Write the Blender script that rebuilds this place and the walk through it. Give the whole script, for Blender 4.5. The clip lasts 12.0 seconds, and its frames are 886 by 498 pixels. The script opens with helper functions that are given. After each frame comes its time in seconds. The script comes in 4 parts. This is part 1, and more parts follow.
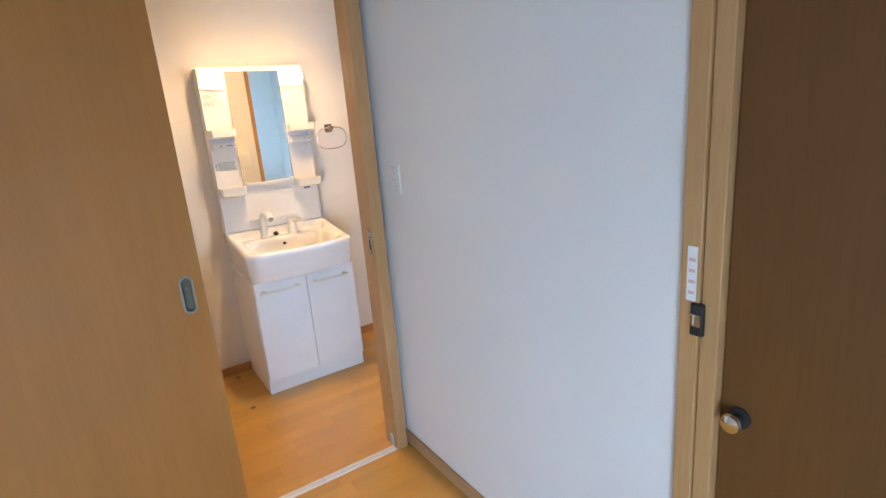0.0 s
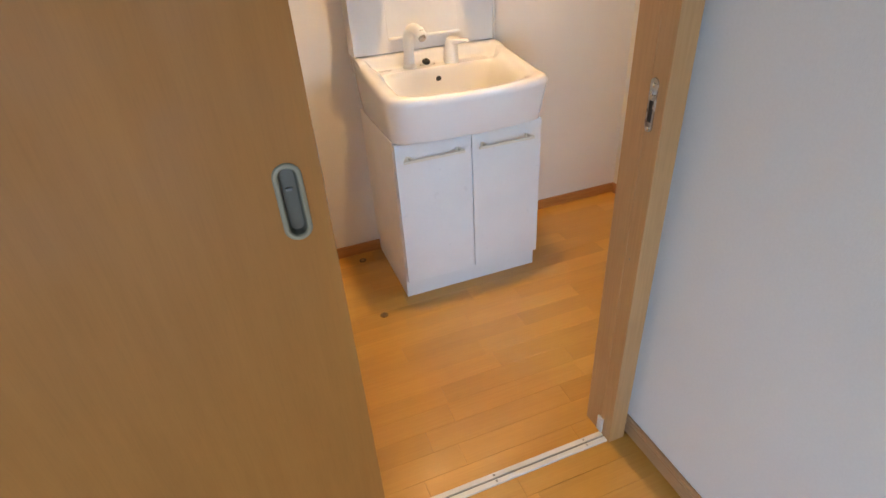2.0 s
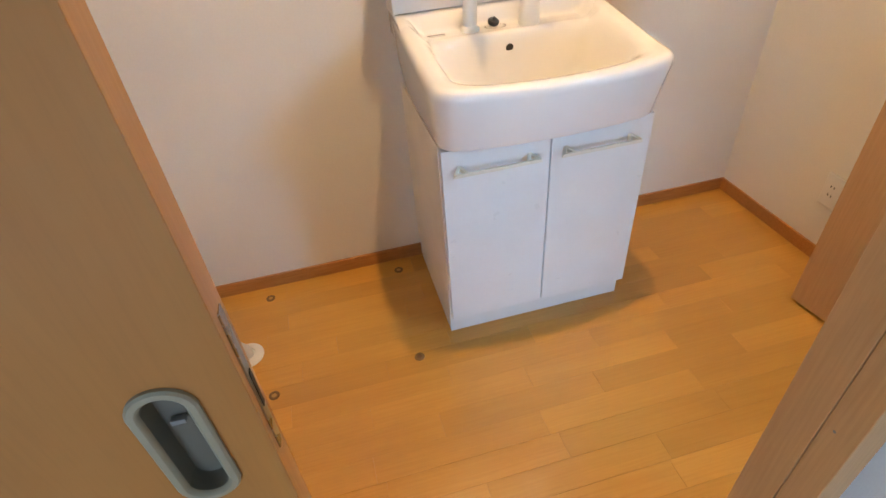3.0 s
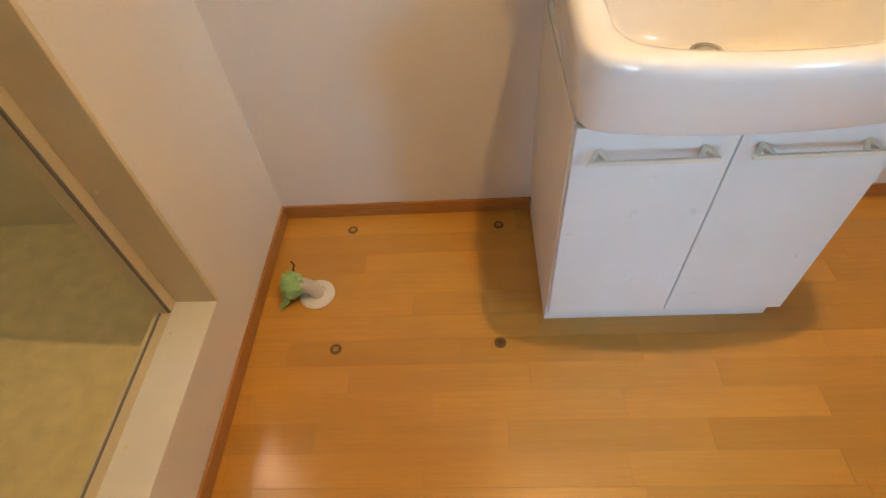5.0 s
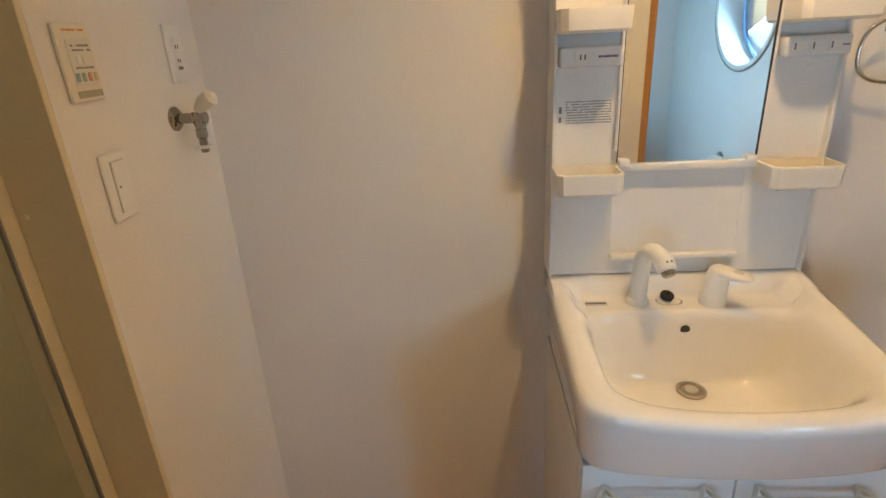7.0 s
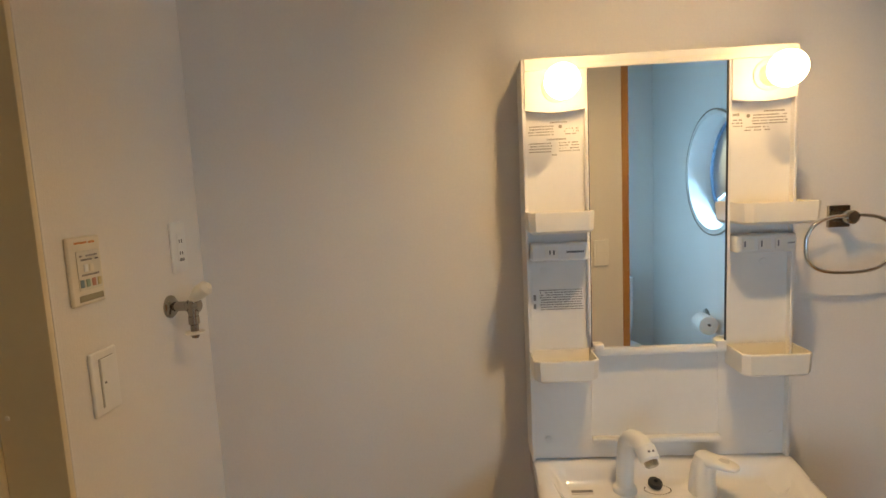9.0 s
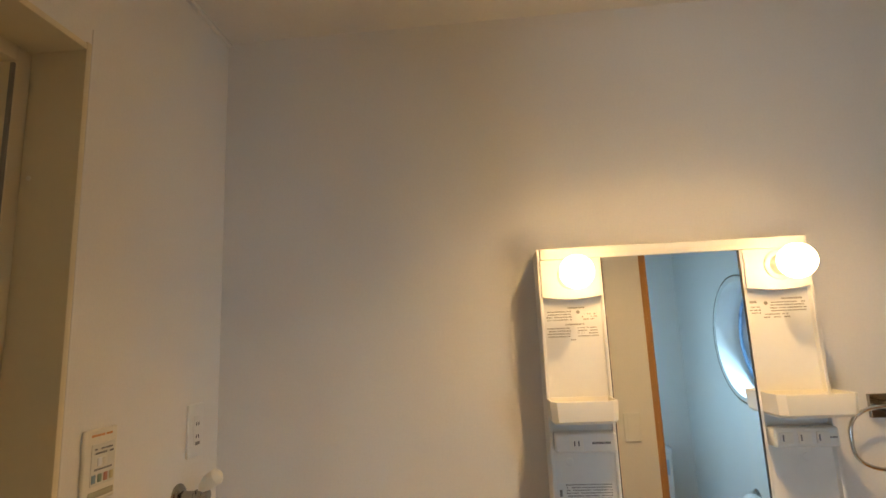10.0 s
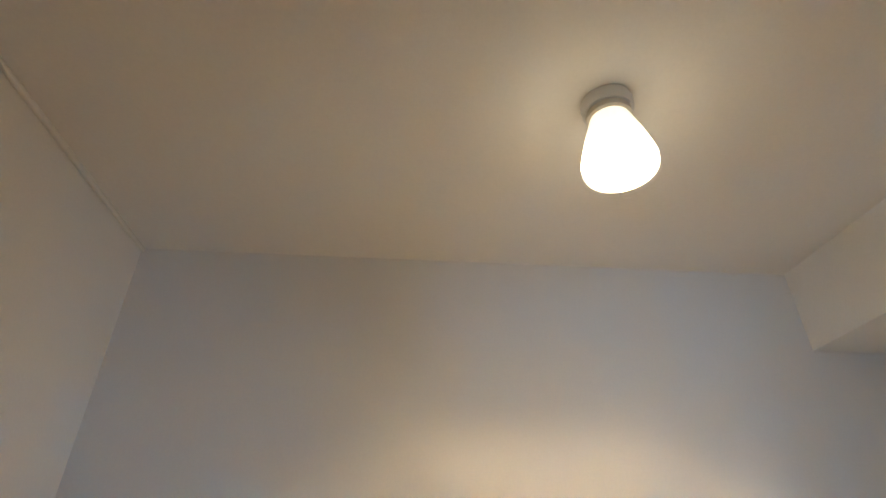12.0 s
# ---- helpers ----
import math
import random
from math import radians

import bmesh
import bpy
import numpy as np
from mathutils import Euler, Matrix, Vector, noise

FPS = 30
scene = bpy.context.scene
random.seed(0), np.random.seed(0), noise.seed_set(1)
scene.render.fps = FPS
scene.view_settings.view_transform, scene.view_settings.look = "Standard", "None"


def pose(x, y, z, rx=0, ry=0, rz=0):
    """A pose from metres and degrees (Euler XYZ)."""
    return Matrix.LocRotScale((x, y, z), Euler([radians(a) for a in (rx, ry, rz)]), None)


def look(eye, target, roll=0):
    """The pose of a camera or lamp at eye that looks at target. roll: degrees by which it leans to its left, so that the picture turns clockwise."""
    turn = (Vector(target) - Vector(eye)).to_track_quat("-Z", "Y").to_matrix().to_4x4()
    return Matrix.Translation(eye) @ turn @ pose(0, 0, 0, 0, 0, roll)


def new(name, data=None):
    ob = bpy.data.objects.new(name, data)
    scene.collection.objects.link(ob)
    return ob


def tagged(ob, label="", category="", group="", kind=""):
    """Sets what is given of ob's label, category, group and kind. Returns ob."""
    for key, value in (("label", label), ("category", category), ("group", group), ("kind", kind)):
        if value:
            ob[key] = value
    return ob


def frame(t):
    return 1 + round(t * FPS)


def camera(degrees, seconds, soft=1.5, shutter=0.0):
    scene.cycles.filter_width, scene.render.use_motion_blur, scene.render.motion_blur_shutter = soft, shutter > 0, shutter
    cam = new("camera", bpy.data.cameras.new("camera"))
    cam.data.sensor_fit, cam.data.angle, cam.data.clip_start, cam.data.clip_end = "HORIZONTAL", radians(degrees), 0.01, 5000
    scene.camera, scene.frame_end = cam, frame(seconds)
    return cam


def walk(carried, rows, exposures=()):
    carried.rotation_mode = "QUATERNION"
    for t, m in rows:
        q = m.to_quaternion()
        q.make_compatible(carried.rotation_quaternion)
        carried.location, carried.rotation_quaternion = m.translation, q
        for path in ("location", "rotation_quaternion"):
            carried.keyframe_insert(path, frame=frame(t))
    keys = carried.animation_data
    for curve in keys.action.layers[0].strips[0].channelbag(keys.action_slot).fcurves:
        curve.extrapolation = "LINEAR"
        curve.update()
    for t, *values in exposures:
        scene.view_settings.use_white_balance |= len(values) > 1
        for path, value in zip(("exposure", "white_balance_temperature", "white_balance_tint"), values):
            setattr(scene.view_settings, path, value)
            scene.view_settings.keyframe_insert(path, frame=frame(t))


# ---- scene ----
cam = camera(79.9, 12.0)
PATH = [
    (0, (0.23, -3.393, 1.557), (1.272, -1.766, 1.039), -4.7),
    (0.5, (0.318, -3.111, 1.476), (1.033, -1.385, 0.763), -5.2),
    (1, (0.336, -2.831, 1.428), (0.913, -1.129, 0.55), -4.8),
    (1.5, (0.331, -2.505, 1.413), (0.904, -0.871, 0.412), -4.1),
    (2, (0.397, -2.208, 1.372), (0.953, -0.609, 0.307), -3.9),
    (2.5, (0.494, -1.908, 1.357), (0.959, -0.326, 0.225), -4.6),
    (3, (0.581, -1.629, 1.331), (0.907, -0.098, 0.076), -4.8),
    (3.5, (0.615, -1.447, 1.297), (0.767, -0.017, -0.094), -4.4),
    (3.7, (0.633, -1.377, 1.288), (0.696, -0.005, -0.166), -4.6),
    (5.3, (0.649, -1.259, 1.303), (0.526, 0.026, -0.225), -5.8),
    (5.5, (0.647, -1.263, 1.327), (0.526, 0.111, -0.121), -5.0),
    (6, (0.645, -1.282, 1.403), (0.526, 0.335, 0.233), -3.4),
    (6.5, (0.641, -1.296, 1.454), (0.521, 0.493, 0.568), -3.0),
    (6.7, (0.638, -1.301, 1.47), (0.517, 0.524, 0.662), -3.1),
    (8.3, (0.67, -1.312, 1.523), (0.555, 0.617, 1.008), -2.9),
    (8.5, (0.676, -1.314, 1.549), (0.568, 0.634, 1.107), -2.8),
    (9, (0.69, -1.323, 1.594), (0.59, 0.662, 1.367), -2.8),
    (9.5, (0.703, -1.33, 1.627), (0.585, 0.666, 1.67), -2.5),
    (10, (0.706, -1.342, 1.67), (0.541, 0.623, 2.009), -2.4),
    (10.5, (0.716, -1.359, 1.719), (0.472, 0.539, 2.3), -2.6),
    (11, (0.721, -1.375, 1.729), (0.435, 0.43, 2.541), -2.5),
    (11.5, (0.731, -1.375, 1.763), (0.56, 0.373, 2.72), -0.9),
    (12, (0.743, -1.34, 1.749), (0.884, 0.358, 2.796), -0.0),
]
walk(cam, [(t, look(eye, target, roll)) for t, eye, target, roll in PATH],
     exposures=[(0.0, 1.66, 7700, 17), (0.5, 1.47, 8100, 18), (1.0, 1.43, 8400, 20), (2.0, 1.5, 8200, 18), (3.5, 1.6, 7600, 16), (5.5, 1.32, 8500, 14), (6.5, 1.02, 8200, 12), (8.5, 0.6, 7700, 11), (9.5, 0.6, 8500, 11), (10.5, 0.67, 8200, 10), (12.0, 0.76, 6400, 7)])

# ---- light ----
CEIL = 2.534
world = bpy.data.worlds.new("world")
scene.world = world
world.use_nodes = True
wn = world.node_tree
sky = wn.nodes.new("ShaderNodeTexSky")
sky.sky_type = "NISHITA"
sky.sun_disc = False
sky.sun_elevation, sky.sun_rotation = radians(42), radians(-50)
wn.links.new(sky.outputs[0], wn.nodes["Background"].inputs[0])
wn.nodes["Background"].inputs[1].default_value = 0.12

sun = new("sun", bpy.data.lights.new("sun", "SUN"))
sun.data.energy, sun.data.angle, sun.data.color = 2.5, radians(0.5), (1.0, 0.95, 0.88)
sun.matrix_world = look((-5, 6, 8), (0, 0, 0))


def window_light(name, m, sx, sy, watts, color, shape="RECTANGLE", spread=180):
    """Area lamp at a window's opening, standing in for its sky light."""
    ob = new(name, bpy.data.lights.new(name, "AREA"))
    ob.data.shape, ob.data.size, ob.data.size_y = shape, sx, sy
    ob.data.energy, ob.data.color, ob.data.spread = watts, color, radians(spread)
    ob.matrix_world = m
    return ob


WX, WY, WZ, WR = 2.10, -2.0, 1.608, 0.335   # round window of the toilet
window_light("sky_light_round", look((WX + 0.122, WY, WZ), (WX - 1, WY + 0.15, WZ - 0.36)), 0.58, 0.58, 9, (0.26, 0.58, 1.0), "DISK", 112)
# the hall's lamp belongs to an added window behind the camera
window_light("sky_light_hall", look((-0.75, -4.56, 0.74), (0.4, -2.3, 0.15)), 1.3, 1.3, 15, (0.35, 0.61, 1.0), spread=142)

# ---- materials ----


def shader(name):
    m = bpy.data.materials.new(name)
    m.use_nodes = True
    return m, m.node_tree, m.node_tree.nodes["Principled BSDF"]


def noise_node(nt, scale, detail=4.0, stretch=(1, 1, 1), shift=False):
    tc = nt.nodes.new("ShaderNodeTexCoord")
    mp = nt.nodes.new("ShaderNodeMapping")
    mp.inputs["Scale"].default_value = stretch
    src = tc.outputs["Object"]
    if shift:
        info = nt.nodes.new("ShaderNodeObjectInfo")
        mul = nt.nodes.new("ShaderNodeMath")
        mul.operation = "MULTIPLY"
        mul.inputs[1].default_value = 37.0
        nt.links.new(info.outputs["Random"], mul.inputs[0])
        add = nt.nodes.new("ShaderNodeVectorMath")
        nt.links.new(src, add.inputs[0])
        nt.links.new(mul.outputs[0], add.inputs[1])
        src = add.outputs[0]
    nt.links.new(src, mp.inputs[0])
    nz = nt.nodes.new("ShaderNodeTexNoise")
    nz.inputs["Scale"].default_value, nz.inputs["Detail"].default_value = scale, detail
    nt.links.new(mp.outputs[0], nz.inputs["Vector"])
    return nz.outputs["Fac"]


def ramp(nt, fac, c0, c1, a=0.3, b=0.7):
    r = nt.nodes.new("ShaderNodeValToRGB")
    r.color_ramp.elements[0].position, r.color_ramp.elements[0].color = a, (*c0, 1)
    r.color_ramp.elements[1].position, r.color_ramp.elements[1].color = b, (*c1, 1)
    nt.links.new(fac, r.inputs[0])
    return r.outputs[0]


def mixed(nt, a, b, fac, kind="MULTIPLY"):
    mx = nt.nodes.new("ShaderNodeMix")
    mx.data_type, mx.blend_type = "RGBA", kind
    mx.inputs[0].default_value = fac
    nt.links.new(a, mx.inputs[6])
    nt.links.new(b, mx.inputs[7])
    return mx.outputs[2]


def bumped(nt, bsdf, heights, strength, distance):
    b = nt.nodes.new("ShaderNodeBump")
    b.inputs["Strength"].default_value, b.inputs["Distance"].default_value = strength, distance
    nt.links.new(heights, b.inputs["Height"])
    nt.links.new(b.outputs[0], bsdf.inputs["Normal"])


def tone(c, k):
    return tuple(min(1.0, v * k) for v in c)


def plain(name, col, rough=0.5, metal=0.0, var=0.05, scale=6.0, bump=0.0, bscale=150.0, coat=0.0):
    """A painted, moulded or metal surface with slight uneven tone and fine relief."""
    m, nt, b = shader(name)
    big = ramp(nt, noise_node(nt, scale), tone(col, 1 - var), tone(col, 1 + var))
    fine = ramp(nt, noise_node(nt, scale * 12, 3), (1 - var,) * 3, (1, 1, 1))
    nt.links.new(mixed(nt, big, fine, 0.6), b.inputs["Base Color"])
    b.inputs["Metallic"].default_value = metal
    rr = ramp(nt, noise_node(nt, scale * 3), (rough * 0.85,) * 3, (min(1, rough * 1.15),) * 3)
    nt.links.new(rr, b.inputs["Roughness"])
    b.inputs["Coat Weight"].default_value = coat
    if bump:
        bumped(nt, b, noise_node(nt, bscale, 3), bump, 0.001)
    return m


def wood(name, dark, light, stretch, rough=0.42, shift=False, coat=0.0, random_tone=0.0, contrast=0.55):
    """Printed or veneered timber: long grain, soft clouds of tone, fine pores."""
    m, nt, b = shader(name)
    grain = ramp(nt, noise_node(nt, 6, 7, stretch, shift), dark, light, 0.5 - contrast / 2, 0.5 + contrast / 2)
    clouds = ramp(nt, noise_node(nt, 2.2, 2, tuple(v ** 0.4 for v in stretch), shift), (0.86,) * 3, (1, 1, 1))
    col = mixed(nt, grain, clouds, 0.7)
    pores = ramp(nt, noise_node(nt, 30, 2, stretch, shift), (0.82,) * 3, (1, 1, 1), 0.35, 0.5)
    col = mixed(nt, col, pores, 0.2)
    if random_tone:
        info = nt.nodes.new("ShaderNodeObjectInfo")
        tint = ramp(nt, info.outputs["Random"], (1 - random_tone, 1 - random_tone, 1 - random_tone * 1.1), (1, 1, 1), 0.0, 1.0)
        col = mixed(nt, col, tint, 1.0)
    nt.links.new(col, b.inputs["Base Color"])
    nt.links.new(ramp(nt, noise_node(nt, 9, 3, shift=shift), (rough * 0.93,) * 3, (rough * 1.07,) * 3), b.inputs["Roughness"])
    b.inputs["Coat Weight"].default_value, b.inputs["Coat Roughness"].default_value = coat, 0.16
    bumped(nt, b, noise_node(nt, 20, 3, stretch, shift), 0.12, 0.0008)
    return m


def wallpaper(name, col):
    """White vinyl wallpaper with a fine vertical weave."""
    m, nt, b = shader(name)
    big = ramp(nt, noise_node(nt, 1.7, 3), tone(col, 0.96), tone(col, 1.02))
    fine = ramp(nt, noise_node(nt, 160, 3), (0.95,) * 3, (1, 1, 1))
    nt.links.new(mixed(nt, big, fine, 0.6), b.inputs["Base Color"])
    b.inputs["Roughness"].default_value = 0.72
    b.inputs["Specular IOR Level"].default_value = 0.3
    weave = noise_node(nt, 60, 4, (6, 6, 1.1))
    grit = noise_node(nt, 420, 2)
    mx = nt.nodes.new("ShaderNodeMath")
    mx.operation = "ADD"
    nt.links.new(weave, mx.inputs[0])
    nt.links.new(grit, mx.inputs[1])
    bumped(nt, b, mx.outputs[0], 0.28, 0.0011)
    return m


def glow(name, col, strength):
    m, nt, b = shader(name)
    b.inputs["Base Color"].default_value = (0.9, 0.9, 0.88, 1)
    b.inputs["Roughness"].default_value = 0.3
    b.inputs["Emission Color"].default_value = (*col, 1)
    b.inputs["Emission Strength"].default_value = strength
    return m


WALL = wallpaper("white_wallpaper", (0.80, 0.775, 0.74))
CEILM = wallpaper("ceiling_paper", (0.80, 0.77, 0.72))
BASEW = wood("baseboard_wood", (0.40, 0.165, 0.050), (0.54, 0.25, 0.085), (2, 30, 30), 0.4)
PLANK = wood("honey_plank", (0.65, 0.305, 0.058), (0.745, 0.390, 0.086), (0.9, 30, 30), 0.30, True, 0.5, 0.17, contrast=0.8)
JOINT = plain("floor_joint", (0.46, 0.20, 0.042), 0.6)
DOORW = wood("oak_veneer", (0.410, 0.152, 0.025), (0.470, 0.184, 0.035), (9, 9, 0.6), 0.62, contrast=0.8)
DARKD = wood("brown_veneer", (0.140, 0.052, 0.010), (0.165, 0.064, 0.014), (20, 20, 0.7), 0.5)
FRAME = wood("frame_wood", (0.50, 0.262, 0.105), (0.59, 0.325, 0.145), (30, 30, 1.2), 0.42)
ORANGE = wood("toilet_frame_wood", (0.42, 0.19, 0.06), (0.56, 0.28, 0.10), (30, 30, 1.2), 0.42)
WHITE = plain("white_lacquer", (0.80, 0.80, 0.79), 0.32, var=0.025, coat=0.2)
CARC = plain("cream_carcass", (0.78, 0.74, 0.68), 0.45, var=0.03)
CERAMIC = plain("ceramic", (0.84, 0.83, 0.81), 0.10, var=0.015, coat=0.6)
PLASTIC = plain("white_plastic", (0.80, 0.79, 0.76), 0.35, var=0.03)
TAPW = plain("tap_resin", (0.80, 0.79, 0.75), 0.5, var=0.03)
TRAY = plain("milky_plastic", (0.82, 0.79, 0.72), 0.4, var=0.03)
IVORY = plain("ivory_plastic", (0.76, 0.71, 0.60), 0.4, var=0.03)
CHROME = plain("chrome", (0.75, 0.74, 0.72), 0.08, 1.0, 0.03)
STEEL = plain("brushed_steel", (0.48, 0.46, 0.43), 0.28, 1.0, 0.08)
PEWTER = plain("pewter_plastic", (0.30, 0.27, 0.19), 0.42, 0.0, 0.06)
# chrome with its base colour darkened in place of dark reflections
DARKCHROME = plain("darkened_chrome", (0.36, 0.33, 0.29), 0.16, 1.0, 0.1, 20)
BLACK = plain("black_rubber", (0.02, 0.02, 0.02), 0.5)
INK = plain("grey_ink", (0.22, 0.21, 0.20), 0.6)
BATHW = plain("bath_panel", (0.80, 0.75, 0.60), 0.35, var=0.04)
BATHF = plain("bath_floor", (0.80, 0.69, 0.38), 0.5, var=0.08, scale=20, bump=0.2, bscale=60)
BATHT = plain("bath_trim", (0.70, 0.61, 0.43), 0.4, var=0.03)
GREEN = plain("green_film", (0.34, 0.62, 0.26), 0.35, var=0.15, scale=30)
PIPE = plain("grey_pipe", (0.62, 0.60, 0.57), 0.4)
ALU = plain("white_aluminium", (0.80, 0.78, 0.74), 0.35)
BLUE = plain("blue_aluminium", (0.22, 0.42, 0.66), 0.3, 0.2)
BULB = glow("bulb_glow", (1.0, 0.70, 0.37), 11.5)
LAMP = glow("lamp_glow", (1.0, 0.70, 0.37), 720)
SHADEM = glow("shade_glow", (1.0, 0.84, 0.60), 1.0)
nt = SHADEM.node_tree                # the glass glows more round the bulb than at its neck
tc, sep = nt.nodes.new("ShaderNodeTexCoord"), nt.nodes.new("ShaderNodeSeparateXYZ")
span = nt.nodes.new("ShaderNodeMapRange")
for k, v in enumerate((CEIL - 0.085, CEIL - 0.140, 0.8, 3.2), 1):
    span.inputs[k].default_value = v
nt.links.new(tc.outputs["Object"], sep.inputs[0])
nt.links.new(sep.outputs["Z"], span.inputs[0])
nt.links.new(span.outputs[0], nt.nodes["Principled BSDF"].inputs["Emission Strength"])
BATHLAMP = glow("bath_lamp_glow", (1.0, 0.95, 0.88), 3.2)
GROUND = plain("ground_asphalt", (0.06, 0.06, 0.06), 0.9, var=0.3)

m, nt, b = shader("mirror_glass")
b.inputs["Base Color"].default_value = (0.90, 0.92, 0.91, 1)
b.inputs["Metallic"].default_value, b.inputs["Roughness"].default_value = 1.0, 0.015
MIRROR = m
m, nt, b = shader("window_glass")
b.inputs["Base Color"].default_value = (0.92, 0.97, 1.0, 1)
b.inputs["Transmission Weight"].default_value, b.inputs["Roughness"].default_value, b.inputs["IOR"].default_value = 1.0, 0.35, 1.1
GLASS = m

# ---- mesh helpers ----


def box(bm, x0, x1, y0, y1, z0, z1, bevel=0.0, seg=2):
    """Add a box, bevelled on all edges if asked."""
    t = bmesh.new()
    bmesh.ops.create_cube(t, size=1)
    for v in t.verts:
        v.co = Vector(((x0 + x1) / 2 + v.co.x * (x1 - x0), (y0 + y1) / 2 + v.co.y * (y1 - y0), (z0 + z1) / 2 + v.co.z * (z1 - z0)))
    if bevel:
        bmesh.ops.bevel(t, geom=t.edges[:], offset=bevel, segments=seg, profile=0.5, affect="EDGES")
    add_mesh(bm, t)
    return bm


def add_mesh(bm, other, m=Matrix()):
    me = bpy.data.meshes.new("tmp")
    other.to_mesh(me)
    other.free()
    me.transform(m)
    bm.from_mesh(me)
    bpy.data.meshes.remove(me)


def loft(bm, rings, cap0=True, cap1=True):
    """Skin closed rings of equal length, in order."""
    rows = [[bm.verts.new(p) for p in r] for r in rings]
    n = len(rows[0])
    for a, c in zip(rows, rows[1:]):
        for i in range(n):
            bm.faces.new((a[i], a[(i + 1) % n], c[(i + 1) % n], c[i]))
    if cap0:
        bm.faces.new(rows[0][::-1])
    if cap1:
        bm.faces.new(rows[-1])
    bmesh.ops.recalc_face_normals(bm, faces=bm.faces[:])
    return bm


def lathe(bm, profile, m=Matrix(), n=32, cap0=True, cap1=True):
    """Turn a profile of (radius, height) round z, then place it."""
    t = bmesh.new()
    loft(t, [[(r * math.cos(2 * math.pi * i / n), r * math.sin(2 * math.pi * i / n), h) for i in range(n)] for r, h in profile], cap0, cap1)
    add_mesh(bm, t, m)
    return bm


def tube(bm, points, radius, n=14, closed=False):
    """A round bar along points; radius may be a list."""
    pts = [Vector(p) for p in points]
    rad = radius if isinstance(radius, (list, tuple)) else [radius] * len(pts)
    rings = []
    up = None
    for i, p in enumerate(pts):
        a = pts[i - 1] if i or closed else p
        c = pts[(i + 1) % len(pts)] if i < len(pts) - 1 or closed else p
        d = (c - a).normalized()
        side = d.cross(up if up is not None else (Vector((0, 0, 1)) if abs(d.z) < 0.9 else Vector((1, 0, 0)))).normalized()
        up = side.cross(d)
        rings.append([p + rad[i] * (math.cos(2 * math.pi * k / n) * side + math.sin(2 * math.pi * k / n) * up) for k in range(n)])
    if closed:
        rings.append(rings[0])
    t = bmesh.new()
    loft(t, rings, not closed, not closed)
    if closed:
        bmesh.ops.remove_doubles(t, verts=t.verts[:], dist=1e-6)
    add_mesh(bm, t)
    return bm


def smooth(ob, angle=35):
    for p in ob.data.polygons:
        p.use_smooth = True
    lim = radians(angle)
    bm = bmesh.new()
    bm.from_mesh(ob.data)
    for e in bm.edges:
        f = e.link_faces
        e.smooth = len(f) == 2 and e.calc_face_angle(0) < lim
        if e.smooth and e.calc_face_angle(0) > 0.03:
            a, c = f[0].calc_area(), f[1].calc_area()
            e.smooth = max(a, c) < 12 * min(a, c)
    bm.to_mesh(ob.data)
    bm.free()
    return ob


def part(name, bm, material, parent=None, label=""):
    """Link a bmesh as one mesh object, under a thing or a part if given."""
    me = bpy.data.meshes.new(name)
    bm.to_mesh(me)
    bm.free()
    me.materials.append(material)
    ob = new(name, me)
    smooth(ob)
    if parent:
        ob.parent = parent
        ob.matrix_parent_inverse = parent.matrix_basis.inverted()
    return tagged(ob, label)


def B(*a, **k):
    return box(bmesh.new(), *a, **k)


def structure(name, bm, material, label):
    return tagged(part(name, bm, material), label, name.rsplit("_", 1)[0].replace("_", " ") if name[-1].isdigit() else name.split("_")[0], kind="structure")


def thing(name, at, label, category, group=""):
    ob = new(name)
    ob.empty_display_size = 0.05
    ob.matrix_basis = Matrix.Translation(at)
    return tagged(ob, label, category, group)


# ---- setting ----
NX0, NX1 = -0.372, 1.2195          # outer edges of the sliding door's frame
SY0, SY1 = -1.388, -1.29          # the wall between hall and washroom
HEAD = 2.12
TJ0, TJ1 = 1.413, 2.08            # toilet door opening
HX0, HY0, HX1 = -1.5, -4.6, 1.25   # hall
TX0, TX1, TY0 = 1.32, 2.10, -2.98

ground = structure("ground", B(-400, 400, -400, 400, -0.6, -0.5), GROUND, "dark grey asphalt ground outside the house")

bm = bmesh.new()
box(bm, -0.1, 2.32, 0, 0.12, -0.1, CEIL)
structure("wall_north", bm, WALL, "white textured wallpaper wall behind the wash basin")

bm = bmesh.new()
BY0, BY1, BZ0, BZ1 = -1.17, -0.508, 0.235, 2.225   # bathroom opening
box(bm, -0.1, 0, BY1, -0.0, -0.1, CEIL)
box(bm, -0.1, 0, SY1, BY0, -0.1, CEIL)
box(bm, -0.1, 0, BY0, BY1, BZ1, CEIL)
box(bm, -0.1, 0, BY0, BY1, -0.1, BZ0)
structure("wall_west", bm, WALL, "white textured wallpaper wall with the bathroom opening")

bm = bmesh.new()
box(bm, 2.2, 2.32, SY0, 0, -0.1, CEIL)
structure("wall_east", bm, WALL, "white textured wallpaper wall of the washroom")

